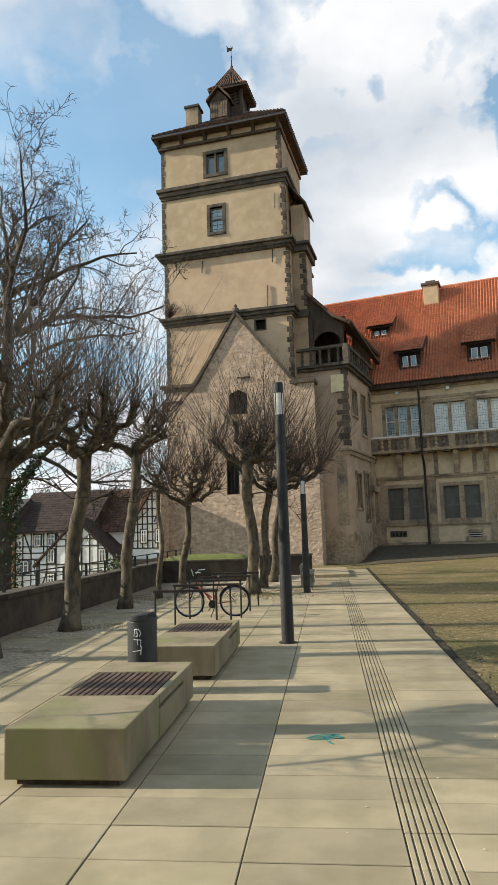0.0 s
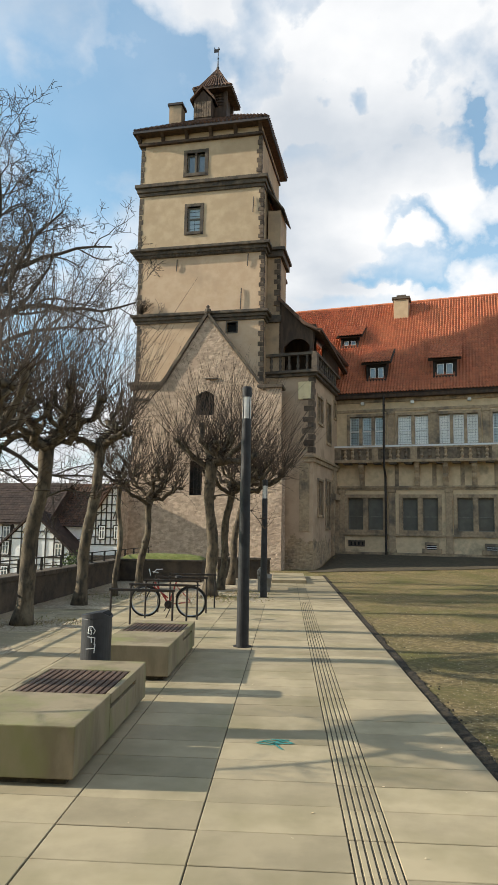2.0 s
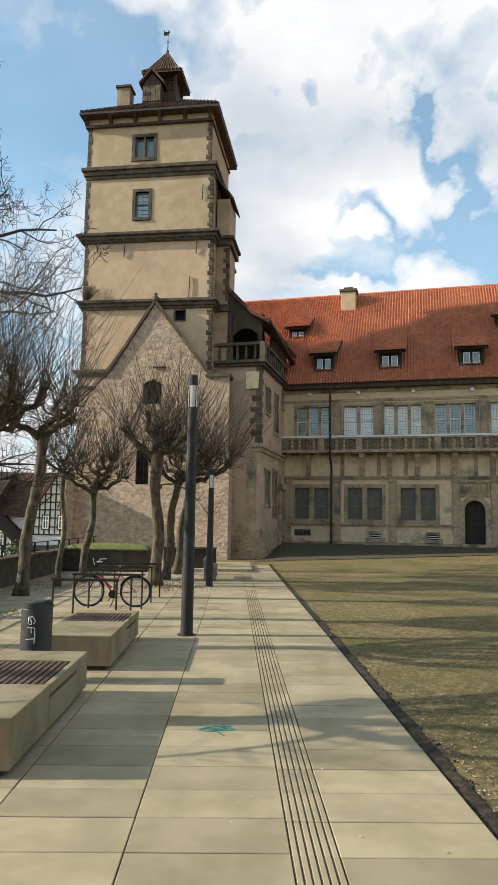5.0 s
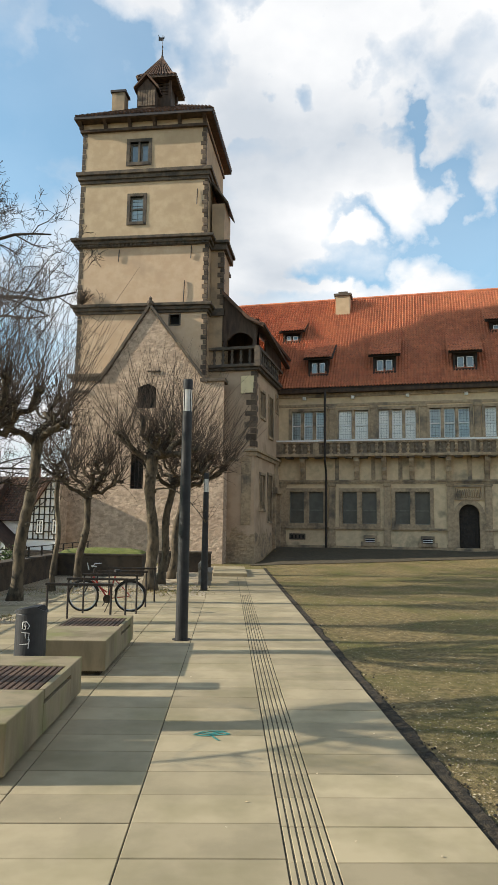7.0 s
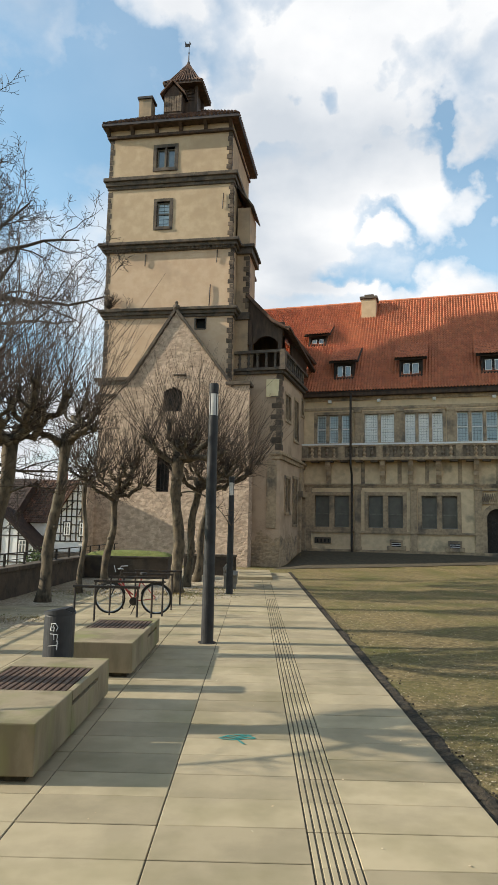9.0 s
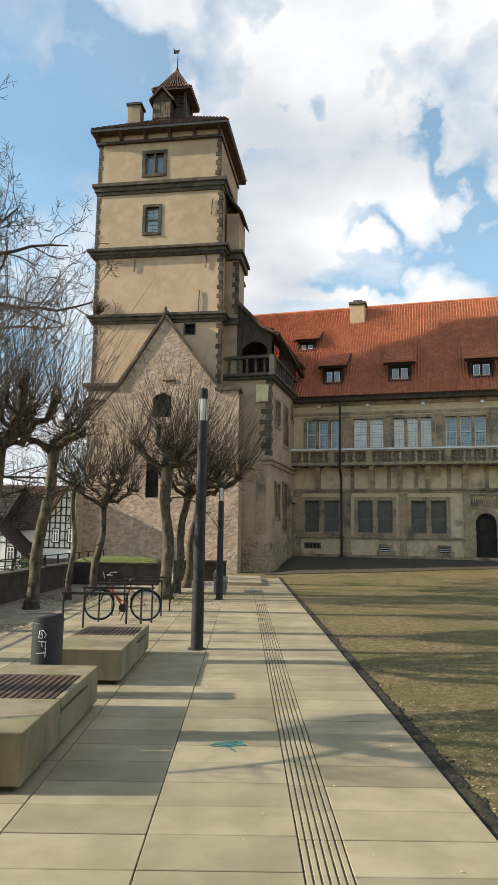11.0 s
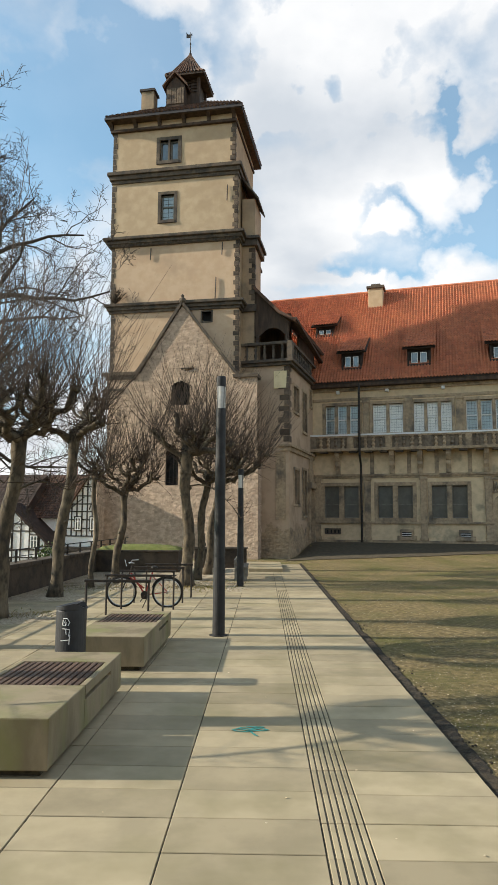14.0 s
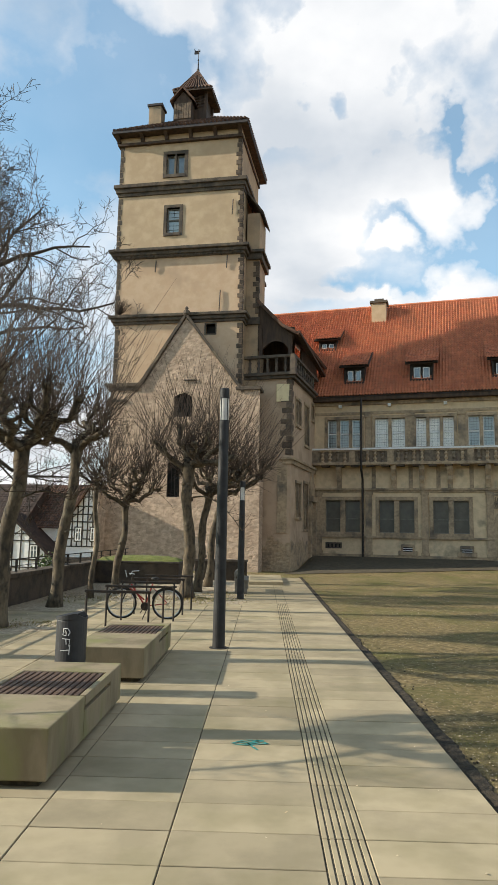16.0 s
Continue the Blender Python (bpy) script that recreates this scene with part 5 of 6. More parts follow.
tube(bm, [(0.02, -0.08, 0.3), (-0.08, -0.1, 0.15)], 0.012, 5)
part("pedal_crank", bm, M_IRON, bike)
bm = bmesh.new()
tube(bm, [(0.02, 0.06, 0.3), (0.12, 0.1, 0.45)], 0.012, 5)
part("pedal_crank", bm, M_IRON, bike)
bm = bmesh.new()
tube(bm, [(0.1, 0, 0.3), (-0.02, -0.2, 0.0)], 0.012, 5)
part("kickstand", bm, M_IRON, bike)

# ---- spray paint scrawl on the paving ----
bm = bmesh.new()
for pts in (((-0.16, -0.02), (-0.06, 0.08), (0.02, 0.02), (0.1, 0.1), (0.2, 0.0), (0.1, -0.02), (-0.02, -0.06), (-0.14, -0.04)), ((-0.1, 0.04), (0.0, -0.02), (0.12, 0.05)), ((0.0, 0.0), (0.08, -0.18), (0.1, -0.2)), ((-0.02, 0.1), (0.16, 0.1))):
    for p, q in zip(pts, pts[1:]):
        d = Vector((q[0] - p[0], q[1] - p[1]))
        n = Vector((-d.y, d.x)).normalized() * 0.012
        bm.faces.new([bm.verts.new((x, y, 0)) for x, y in ((p[0] - n.x, p[1] - n.y), (q[0] - n.x, q[1] - n.y), (q[0] + n.x, q[1] + n.y), (p[0] + n.x, p[1] + n.y))])
scrawl = tagged(part("paint_scrawl", bm, M_TEAL), "teal spray paint scrawl on the paving slabs", "graffiti", kind="structure")


# ---- unseen plain block added behind the camera to cut the sky's fill light ----
def sky_blocker(name, x0, x1, y0, y1, h):
    ob = thing(name, "unseen plain plastered block added to hold off sky light", "building", pose(0, 0, 0))
    boxes("wall", M_PLASTER_DARK, ob, (x0, x1, y0, y1, -0.2, h))
    bm = bmesh.new()
    m = (y0 + y1) / 2
    prism_x(bm, [(y0 - 0.4, h), (m, h + 5), (y1 + 0.4, h)], x0 - 0.4, x1 + 0.4)
    part("roof", bm, M_TILE_OLD, ob)


sky_blocker("closing_building", -30, 40, -30, -18, 9)
scrawl.matrix_basis = pose(-0.14, 6.98, 0.0045, 0, 0, 0)


# ---- trees ----
def wander(rng, p, d, length, steps, bend, up=0.0):
    pts = [Vector(p)]
    d = Vector(d).normalized()
    for _ in range(steps):
        d = (d + Vector((rng.uniform(-bend, bend), rng.uniform(-bend, bend), rng.uniform(-bend, bend) + up))).normalized()
        pts.append(pts[-1] + d * (length / steps))
    return pts


def whips(bm, rng, p, d, count, length, r=0.0095, spread=0.95):
    """Long straight shoots out of a fist: they fan outwards and bend up to the light."""
    for _ in range(round(count * 0.52)):
        a = rng.uniform(0, 2 * math.pi)
        s = spread * math.sqrt(rng.random())
        w = (Vector(d) * 0.3 + Vector((math.cos(a) * s, math.sin(a) * s, 1.0))).normalized()
        ln = length * (0.38 + 0.72 * rng.random() ** 1.2)
        q0 = Vector(p) + Vector((rng.uniform(-0.09, 0.09), rng.uniform(-0.09, 0.09), rng.uniform(-0.06, 0.06)))
        pts = wander(rng, q0, w, ln, 5, 0.08, 0.055)
        tube(bm, pts, [r, r * 0.9, r * 0.75, r * 0.6, r * 0.45, r * 0.2], 3, cap=False)
        if rng.random() < 0.3:
            q = pts[rng.choice((1, 2, 3))]
            tube(bm, wander(rng, q, w + Vector((rng.uniform(-0.6, 0.6), rng.uniform(-0.6, 0.6), 0)), ln * 0.3, 2, 0.12, 0.1), [r * 0.55, r * 0.4, r * 0.15], 3, cap=False)


def burl(bm, amount, scale):
    """Uneven bark: every vertex pushed a little by noise."""
    for v in bm.verts:
        v.co += noise.noise_vector(v.co * scale) * amount


def pollard(x, y, fork, lean, arms, seed, trunk_r=0.19, count=30, whip=3.0, tall=0.0, low=(), label="pollarded plane tree with knuckled limbs and long bare shoots"):
    """A pollarded tree. arms: azimuth in degrees, reach and rise of each limb, which goes out, turns up and ends in a fist; low: drooping side branches."""
    rng = random.Random(seed)
    ob = thing("plane_tree", label, "tree", pose(x, y, 0), "pollarded trees by the path")
    bm = bmesh.new()
    pts, rad = [], []
    for k in range(19):
        f = k / 18
        sway = math.sin(f * math.pi)
        pts.append(Vector((lean * f + 0.09 * sway * math.sin(f * 7 + seed), 0.07 * sway * math.cos(f * 5 + seed * 2), fork * f - (0.06 if k == 0 else 0))))
        flare = 0.55 * max(0.0, 1 - f / 0.13) ** 2
        rad.append(trunk_r * (1.0 + flare - 0.24 * f + 0.12 * noise.noise(Vector((f * 7, seed, 0))) + (0.14 if k > 15 else 0)) * 0.86)
    tube(bm, pts, rad, 14)
    for _ in range(4):
        k = rng.randint(5, 16)
        a = rng.uniform(0, 6.28)
        c = pts[k] + Vector((math.cos(a), math.sin(a), 0)) * rad[k] * 0.75
        bmesh.ops.create_icosphere(bm, subdivisions=2, radius=rng.uniform(0.35, 0.6) * rad[k], matrix=Matrix.Translation(c))
    burl(bm, trunk_r * 0.16, 4.5)
    part("trunk", bm, M_BARK, ob, smooth=True)
    shoots = bmesh.new()
    for az, out, rise in arms:
        a = math.radians(az)
        way = Vector((math.cos(a), math.sin(a), 0))
        cross = Vector((-way.y, way.x, 0))
        base = pts[-1] - Vector((0, 0, rng.uniform(0.0, 0.35)))
        n, bow = 9, rng.uniform(-0.22, 0.22)
        r0 = trunk_r * rng.uniform(0.42, 0.58)
        lp = []
        for s in range(n + 1):
            f = s / n
            side = math.sin(f * math.pi) * bow + 0.24 * noise.noise(Vector((f * 4.5, az, seed))) * min(1, 3 * f)
            lp.append(base + way * out * (1 - (1 - f) ** 1.25) + cross * side + Vector((0, 0, rise * f ** 1.35 + 0.24 * noise.noise(Vector((f * 4.5, seed, az))) * min(1, 3 * f))))
        lr = [r0 * (1 - 0.5 * s / n) for s in range(n + 1)]
        lr[-1] *= 1.35
        lr[-2] *= 1.2
        bm = bmesh.new()
        tube(bm, lp, lr, 9)
        fists = [(lp[-1], lr[-1] * 1.25)]
        for k in (4, 6):
            if rng.random() < 0.75:
                sd = (way * 0.4 + cross * rng.choice((-1, 1)) + Vector((0, 0, 0.2))).normalized()
                q = lp[k]
                sub = [q, q + sd * 0.18, q + sd * 0.36 + Vector((0, 0, 0.06)), q + sd * 0.46 + Vector((0, 0, 0.24))]
                tube(bm, sub, [r0 * 0.55, r0 * 0.46, r0 * 0.42, r0 * 0.58], 7)
                fists.append((sub[-1], r0 * 0.62))
        for c, fr in fists:
            for _ in range(4):
                bmesh.ops.create_icosphere(bm, subdivisions=1, radius=fr * rng.uniform(0.55, 1.0), matrix=Matrix.Translation(c + Vector((rng.uniform(-1, 1), rng.uniform(-1, 1), rng.uniform(-0.6, 0.9))) * fr * 0.7))
            whips(shoots, rng, c, way * 0.8, count, whip)
        burl(bm, r0 * 0.3, 7)
        part("limb", bm, M_BARK, ob, smooth=True)
        for q in lp[2:]:
            for _ in range(5):
                w = Vector((rng.uniform(-1, 1), rng.uniform(-1, 1), rng.uniform(-0.35, 0.5)))
                tube(shoots, wander(rng, q, w, rng.uniform(0.4, 1.3), 4, 0.22, 0.03), [0.009, 0.008, 0.006, 0.004, 0.002], 3, cap=False)
        if tall:
            whips(shoots, rng, lp[-1], (0, 0, 1), 2, tall, 0.014, 0.3)
    for az, z, out, droop, *thick in low:
        r = thick[0] if thick else 0.03
        a = math.radians(az)
        way = Vector((math.cos(a), math.sin(a), 0))
        base = pts[round(18 * z / fork)]
        lp = [base + way * out * f + Vector((0, 0, 0.22 * math.sin(f * math.pi) - droop * f * f + 0.05 * noise.noise(Vector((f * 6, az, 1))))) for f in (k / 8 for k in range(9))]
        bm = bmesh.new()
        tube(bm, lp, [r * (1 - 0.08 * k) for k in range(9)], 7)
        part("side_branch", bm, M_BARK, ob, smooth=True)
        for q in lp[3:]:
            for _ in range(4):
                tube(shoots, wander(rng, q, way * 0.5 + Vector((rng.uniform(-1, 1), rng.uniform(-1, 1), rng.uniform(-0.2, 0.7))), rng.uniform(0.4, 1.1), 4, 0.15, 0.05), [0.009, 0.008, 0.006, 0.004, 0.002], 3, cap=False)
    part("crown", shoots, M_WHIP, ob, "bundles of long thin bare shoots")["kind"] = "stuff"
    return ob


pollard(-5.95, 7.15, 3.05, 0.1, [(170, 1.4, 0.9), (60, 1.2, 1.1), (-20, 1.2, 1.2), (110, 1.3, 1.2), (250, 1.3, 1.0)], 31, 0.22, 16, 2.4, low=((262, 2.8, 1.25, 0.75, 0.055), (40, 2.9, 1.2, 0.0, 0.05)))
pollard(-5.92, 11.25, 3.5, 0.16, [(5, 1.15, 1.65), (-35, 1.5, 0.85), (55, 1.5, 1.0), (115, 1.4, 1.3), (180, 1.6, 1.1), (235, 1.5, 0.9), (300, 1.2, 1.4)], 32, 0.24, 26, 3.3, 5.0, low=((20, 2.9, 1.3, 0.2),))
pollard(-5.67, 14.5, 4.0, 0.33, [(2, 1.15, 1.0), (40, 0.5, 1.25), (180, 1.35, 0.75), (150, 1.2, 1.3), (85, 1.2, 1.1), (268, 1.1, 0.9), (220, 1.3, 1.1), (318, 0.9, 1.25)], 33, 0.205, 26, 3.3, 4.2, low=((-10, 2.6, 1.3, -0.05),))
pollard(-5.66, 18.5, 4.6, 0.4, [(0, 0.8, 0.95), (180, 0.95, 0.8), (90, 1.0, 0.8), (212, 1.1, 0.5), (-40, 1.1, 0.35), (335, 0.5, 1.0)], 34, 0.19, 26, 3.1, low=((5, 3.0, 1.5, 0.25),))
pollard(-5.43, 21.5, 3.6, 0.02, [(0, 0.55, 0.7), (180, 0.8, 0.6), (95, 0.6, 0.7), (290, 0.7, 0.4)], 36, 0.1, 22, 2.4)
pollard(-5.05, 23.2, 3.35, 0.28, [(20, 0.65, 1.25), (160, 0.9, 0.9), (60, 0.8, 1.0), (-60, 0.8, 0.8), (200, 1.05, 0.6), (0, 1.05, 0.5)], 35, 0.155, 26, 2.7)
pollard(-2.5, 22.15, 4.4, -0.03, [(181, 1.15, 0.95), (150, 0.5, 1.15), (20, 0.6, 1.1), (0, 1.1, 0.85), (62, 1.0, 0.9), (-22, 1.5, 0.2), (282, 0.7, 0.8)], 37, 0.23, 30, 3.3, low=((-12, 3.3, 1.9, 1.0),))
pollard(-2.42, 24.7, 3.8, 0.4, [(0, 1.4, 1.0), (70, 1.1, 1.0), (140, 1.2, 1.1), (215, 1.1, 0.9), (290, 1.2, 0.9), (330, 1.5, 0.5)], 38, 0.17, 28, 2.8)
pollard(-2.25, 27.2, 4.0, 0.5, [(0, 1.9, 1.0), (25, 1.6, 0.7), (70, 1.2, 1.2), (140, 1.2, 1.1), (215, 1.1, 0.9), (290, 1.2, 0.9), (335, 1.7, 0.6)], 39, 0.175, 30, 3.0)


def bare_tree(x, y, z, trunk_h, trunk_r, limbs, seed, label, twig=0.0095, fine=4):
    """A large bare tree with crooked limbs. limbs: azimuth, height of the fork, slope in degrees, length."""
    rng = random.Random(seed)
    ob = thing("bare_tree", label, "tree", pose(x, y, z), "large bare trees beyond the wall")
    stem, twigs = bmesh.new(), bmesh.new()
    pts = [Vector((0.3 * noise.noise(Vector((k * 0.5, seed, 0))), 0.3 * noise.noise(Vector((k * 0.5, seed, 9))), trunk_h * k / 10)) for k in range(11)]
    tube(stem, pts, [trunk_r * (1.25 - 0.07 * k) for k in range(11)], 10)

    def grow(p, d, length, r, level):
        step = (0.7, 0.42, 0.28, 0.17, 0.13)[level]
        n = max(2, int(length / step))
        q, dirn = Vector(p), Vector(d).normalized()
        line, rads = [q.copy()], [r]
        for k in range(n):
            f = (k + 1) / n
            bend = (0.3, 0.42, 0.5, 0.5, 0.5)[level]
            dirn = (dirn + Vector((rng.uniform(-bend, bend), rng.uniform(-bend, bend), rng.uniform(-bend, bend) + (0.02 if level < 3 else 0.0)))).normalized()
            q = q + dirn * (length / n)
            line.append(q.copy())
            rads.append(max(twig * 0.75, r * (1 - 0.75 * f)))
            for _ in range((1, 1, 2, 2)[level] if level < fine and (level or f > 0.22) else 0):
                if rng.random() < 0.2:
                    continue
                o = Matrix.Rotation(rng.uniform(0, 6.28), 3, dirn) @ dirn.orthogonal().normalized()
                away = (dirn * 0.75 + o * rng.uniform(0.6, 1.1) + Vector((0, 0, 0.12))).normalized()
                grow(q, away, (3.3, 1.4, 0.7, 0.4)[level] * rng.uniform(0.6, 1.15) * (1.15 - 0.55 * f), max(twig, rads[-1] * 0.6), level + 1)
        tube(stem if level == 0 else twigs, line, rads, (7, 5, 4, 3, 3)[level], cap=False)

    for az, h, slope, length in limbs:
        a, e = math.radians(az), math.radians(slope)
        k = min(10, round(10 * h / trunk_h))
        grow(pts[k], (math.cos(a) * math.cos(e), math.sin(a) * math.cos(e), math.sin(e)), length, trunk_r * rng.uniform(0.3, 0.42), 0)
    part("trunk", stem, M_FARBARK, ob, smooth=True)
    part("crown", twigs, M_FARBARK, ob)["kind"] = "stuff"
    return ob


def ivy_coat(bm, rng, a, b, r0, r1, n, size=0.07):
    """Leaves in a ragged sleeve round the line from a to b."""
    a, b = Vector(a), Vector(b)
    for _ in range(n):
        f = rng.random()
        c = a.lerp(b, f) + Vector((rng.gauss(0, 1), rng.gauss(0, 1), rng.gauss(0, 0.8))).normalized() * (r0 + (r1 - r0) * f) * (0.5 + 0.6 * rng.random() + 0.5 * noise.noise(Vector((f * 6, r0, n))))
        u = Vector((rng.uniform(-1, 1), rng.uniform(-1, 1), rng.uniform(-1, 1))).normalized()
        w = u.orthogonal().normalized()
        s = size * rng.uniform(0.6, 1.0)
        bm.faces.new([bm.verts.new(c + q * s) for q in (u, w * 0.8, -u * 0.8, -w * 0.8)])


old = bare_tree(-12.1, 24.3, -4.1, 15.5, 0.34, [(0, 13.5, 8, 6.3), (-15, 11.5, 2, 6.6), (15, 14.5, 35, 5.6), (-40, 13.0, 30, 6.0), (70, 14.0, 40, 5.5), (130, 13.5, 25, 6), (180, 13.0, 25, 6.5), (225, 14.0, 35, 6.0),
                                                (270, 13.5, 30, 6.0), (310, 15.0, 50, 5.6), (30, 15.5, 62, 5.6), (200, 15.5, 68, 6.2), (250, 15.5, 60, 5.8), (120, 15.5, 70, 6.6), (0, 10.0, 12, 5.2)], 53,
                "tall bare tree with crooked spreading limbs and an ivy-clad trunk")
bm = bmesh.new()
rng = random.Random(9)
ivy_coat(bm, rng, (0, 0, 3.0), (0.1, 0, 9.0), 0.75, 0.6, 3600, 0.055)
ivy_coat(bm, rng, (0.1, 0, 9.0), (0.1, 0, 12.5), 0.6, 0.4, 1300, 0.055)
ivy_coat(bm, rng, (0.2, -0.2, 7.2), (1.6, -0.4, 9.2), 0.4, 0.16, 900)
part("ivy_leaves", bm, M_IVY, old, "dark green ivy leaves")["kind"] = "stuff"
bm = bmesh.new()
tube(bm, [(0, 0, 6.6), (0.5, -0.2, 7.6), (1.2, -0.3, 8.6), (1.9, -0.4, 9.4), (2.6, -0.4, 9.7)], [0.12, 0.1, 0.08, 0.06, 0.03], 7)
part("ivy_branch", bm, M_BARK, old)
bare_tree(-16.3, 29.5, -4.1, 16, 0.38, [(20, 14.5, 20, 6.5), (-40, 15.0, 35, 6.2), (75, 15.0, 40, 6), (180, 14.0, 30, 6.0), (270, 15, 35, 6.0), (320, 16, 60, 7), (30, 16, 66, 7), (150, 16, 70, 7.2), (240, 16, 62, 7), (0, 12.5, 10, 6)], 57,
          "bare tree with dense dark twigs beyond the wall", 0.012)
for k, (x, y, h) in enumerate(((-48.5, 110, 8.5), (-37.5, 112, 8.0), (-52.5, 113, 7), (-34.8, 109, 7))):
    bare_tree(x, y, -4, h, 0.25, [(40 + 45 * j, h * 0.98, 48 + 9 * (j % 4), 6.5) for j in range(8)], 70 + k, "far bare tree behind the timbered houses", 0.03, 3)
willow = thing("budding_tree", "yellow-green budding tree behind the brown roof", "tree", pose(-23.3, 85, -4.9))
bm = bmesh.new()
tube(bm, [(0, 0, 0), (0.1, 0, 6), (0, 0, 10.5)], [0.2, 0.16, 0.05], 8)
part("trunk", bm, M_FARBARK, willow)
bm = bmesh.new()
ivy_coat(bm, rng, (-0.4, 0, 8.5), (0.5, 0, 12.2), 1.7, 1.0, 2600, 0.12)
part("leaves", bm, M_BUD, willow)["kind"] = "stuff"
hedge = thing("evergreen_shrub", "small green shrub beyond the terrace wall", "shrub", pose(-8.65, 27, -4.1))
bm = bmesh.new()
tube(bm, [(0, 0, 0), (0.05, 0, 2.5), (0, 0, 4.6)], [0.06, 0.05, 0.02], 6)
part("stem", bm, M_BARK, hedge)
bm = bmesh.new()
ivy_coat(bm, rng, (0, 0, 2.6), (0.1, 0, 4.9), 0.75, 0.5, 1700, 0.07)
part("leaves", bm, M_MOSSLEAF, hedge)["kind"] = "stuff"


# ---- timbered houses ----
def lattice(bm, x0, x1, z0, z1, xs, zs, y, t=0.095):
    for x in xs:
        box(bm, x - t / 2, x + t / 2, y - 0.05, y + 0.02, z0, z1)
    for z in zs:
        box(bm, x0, x1, y - 0.055, y + 0.02, z - t / 2, z + t / 2)


def house_window(parent, x, z, w=0.65, h=1.05, y=0.0):
    """A white wooden casement, two lights under a transom; x, z is its middle."""
    x, z = x - w / 2, z - h / 2
    win = new("window")
    win.parent = parent
    t = 0.08
    boxes("window_frame", M_WHITEPAINT, win, (x, x + w, y - 0.1, y - 0.02, z, z + t), (x, x + w, y - 0.1, y - 0.02, z + h - t, z + h), (x, x + t, y - 0.1, y - 0.02, z + t, z + h - t), (x + w - t, x + w, y - 0.1, y - 0.02, z + t, z + h - t),
          (x + w / 2 - 0.035, x + w / 2 + 0.035, y - 0.1, y - 0.02, z + t, z + h - t), (x + t, x + w - t, y - 0.09, y - 0.02, z + h * 0.62, z + h * 0.62 + 0.06))
    boxes("pane", M_PANE, win, (x + 0.02, x + w - 0.02, y - 0.045, y - 0.01, z + 0.02, z + h - 0.02))
    boxes("window_case", M_TIMBER, win, (x - 0.1, x, y - 0.07, y - 0.01, z - 0.1, z + h + 0.1), (x + w, x + w + 0.1, y - 0.07, y - 0.01, z - 0.1, z + h + 0.1), (x, x + w, y - 0.07, y - 0.01, z + h, z + h + 0.1), (x, x + w, y - 0.07, y - 0.01, z - 0.1, z))


H_AT = pose(-29.61, 61.9, -3.25, 0, 0, -8) @ Matrix.Diagonal((1.1, 1, 1.02, 1))
# long house with the dark roof
h1 = thing("timbered_house", "white half-timbered house with a long dark tiled roof", "house", H_AT)
boxes("wall", M_WHITE, h1, (0, 7.2, 0, 8, -0.8, 5.7))
bm = bmesh.new()
lattice(bm, 0, 7.2, -0.8, 5.7, [0.06, 0.75, 1.55, 2.75, 3.1, 4.0, 4.7, 5.5, 6.3, 7.1], (0.1, 1.75, 3.2, 3.75, 4.35, 5.62), 0)
for x in (1.55, 4.7):
    tube(bm, [(x, -0.04, 3.75), (x - 0.7, -0.04, 5.6)], 0.06, 4)
part("timber_frame", bm, M_TIMBER, h1)
for x in (2.15, 3.5):
    house_window(h1, x, 4.9)
for x in (0.85, 2.45):
    house_window(h1, x, 2.5, 0.95, 1.05)
bm = bmesh.new()
prism_x(bm, [(-0.5, 5.55), (4.0, 9.4), (8.5, 5.55), (8.5, 5.75), (4.0, 9.6), (-0.5, 5.75)], -0.6, 7.4)
prism_x(bm, [(-0.2, 5.7), (4.0, 9.35), (8.2, 5.7)], 0.0, 7.2)
part("roof", bm, M_HOUSETILE, h1)
part("roof_tiles", tile_roof((-0.6, -0.5, 5.72), (1, 0, 0), (0, 4.5, 3.85), 8.0, 5.9, 0.3, 0.36, 0.012, 0.01), M_HOUSETILE, h1)["kind"] = "stuff"
# gabled cross wing in front of it
h1b = thing("timbered_gable_house", "white half-timbered gable with black beams and a dark roof", "house", H_AT @ Matrix.Translation((0, -1.4, 0)))
GAX, GAZ, GLX, GLZ, GRX, GRZ = 6.62, 6.6, 2.85, 2.75, 10.1, 3.3
bm = bmesh.new()
prism(bm, [(3.1, -0.8), (9.9, -0.8), (9.9, GRZ + 0.15), (GAX, GAZ - 0.05), (3.1, GLZ + 0.2)], 0, 3.4)
part("wall", bm, M_WHITE, h1b)


def verge(x):
    return GLZ + (GAZ - GLZ) * (x - GLX) / (GAX - GLX) if x < GAX else GAZ + (GRZ - GAZ) * (x - GAX) / (GRX - GAX)


bm = bmesh.new()
for x in (3.15, 3.85, 4.7, 5.6, 6.25, 7.05, 7.75, 8.5, 9.35, 9.85):
    box(bm, x - 0.048, x + 0.048, -0.05, 0.02, -0.8, verge(x) - 0.05)
for z in (0.2, 2.1, 2.75, 4.35, 4.95, 5.9):
    a = max(3.1, GLX + (z - GLZ) / (GAZ - GLZ) * (GAX - GLX)) if z > GLZ else 3.1
    b = min(9.9, GAX + (z - GAZ) / (GRZ - GAZ) * (GRX - GAX)) if z > GRZ else 9.9
    box(bm, a, b, -0.055, 0.02, z - 0.048, z + 0.048)
tube(bm, [(3.2, -0.04, 0.3), (3.8, -0.04, 2.0)], 0.06, 4)
tube(bm, [(9.8, -0.04, 0.3), (9.2, -0.04, 2.0)], 0.06, 4)
part("timber_frame", bm, M_TIMBER, h1b)
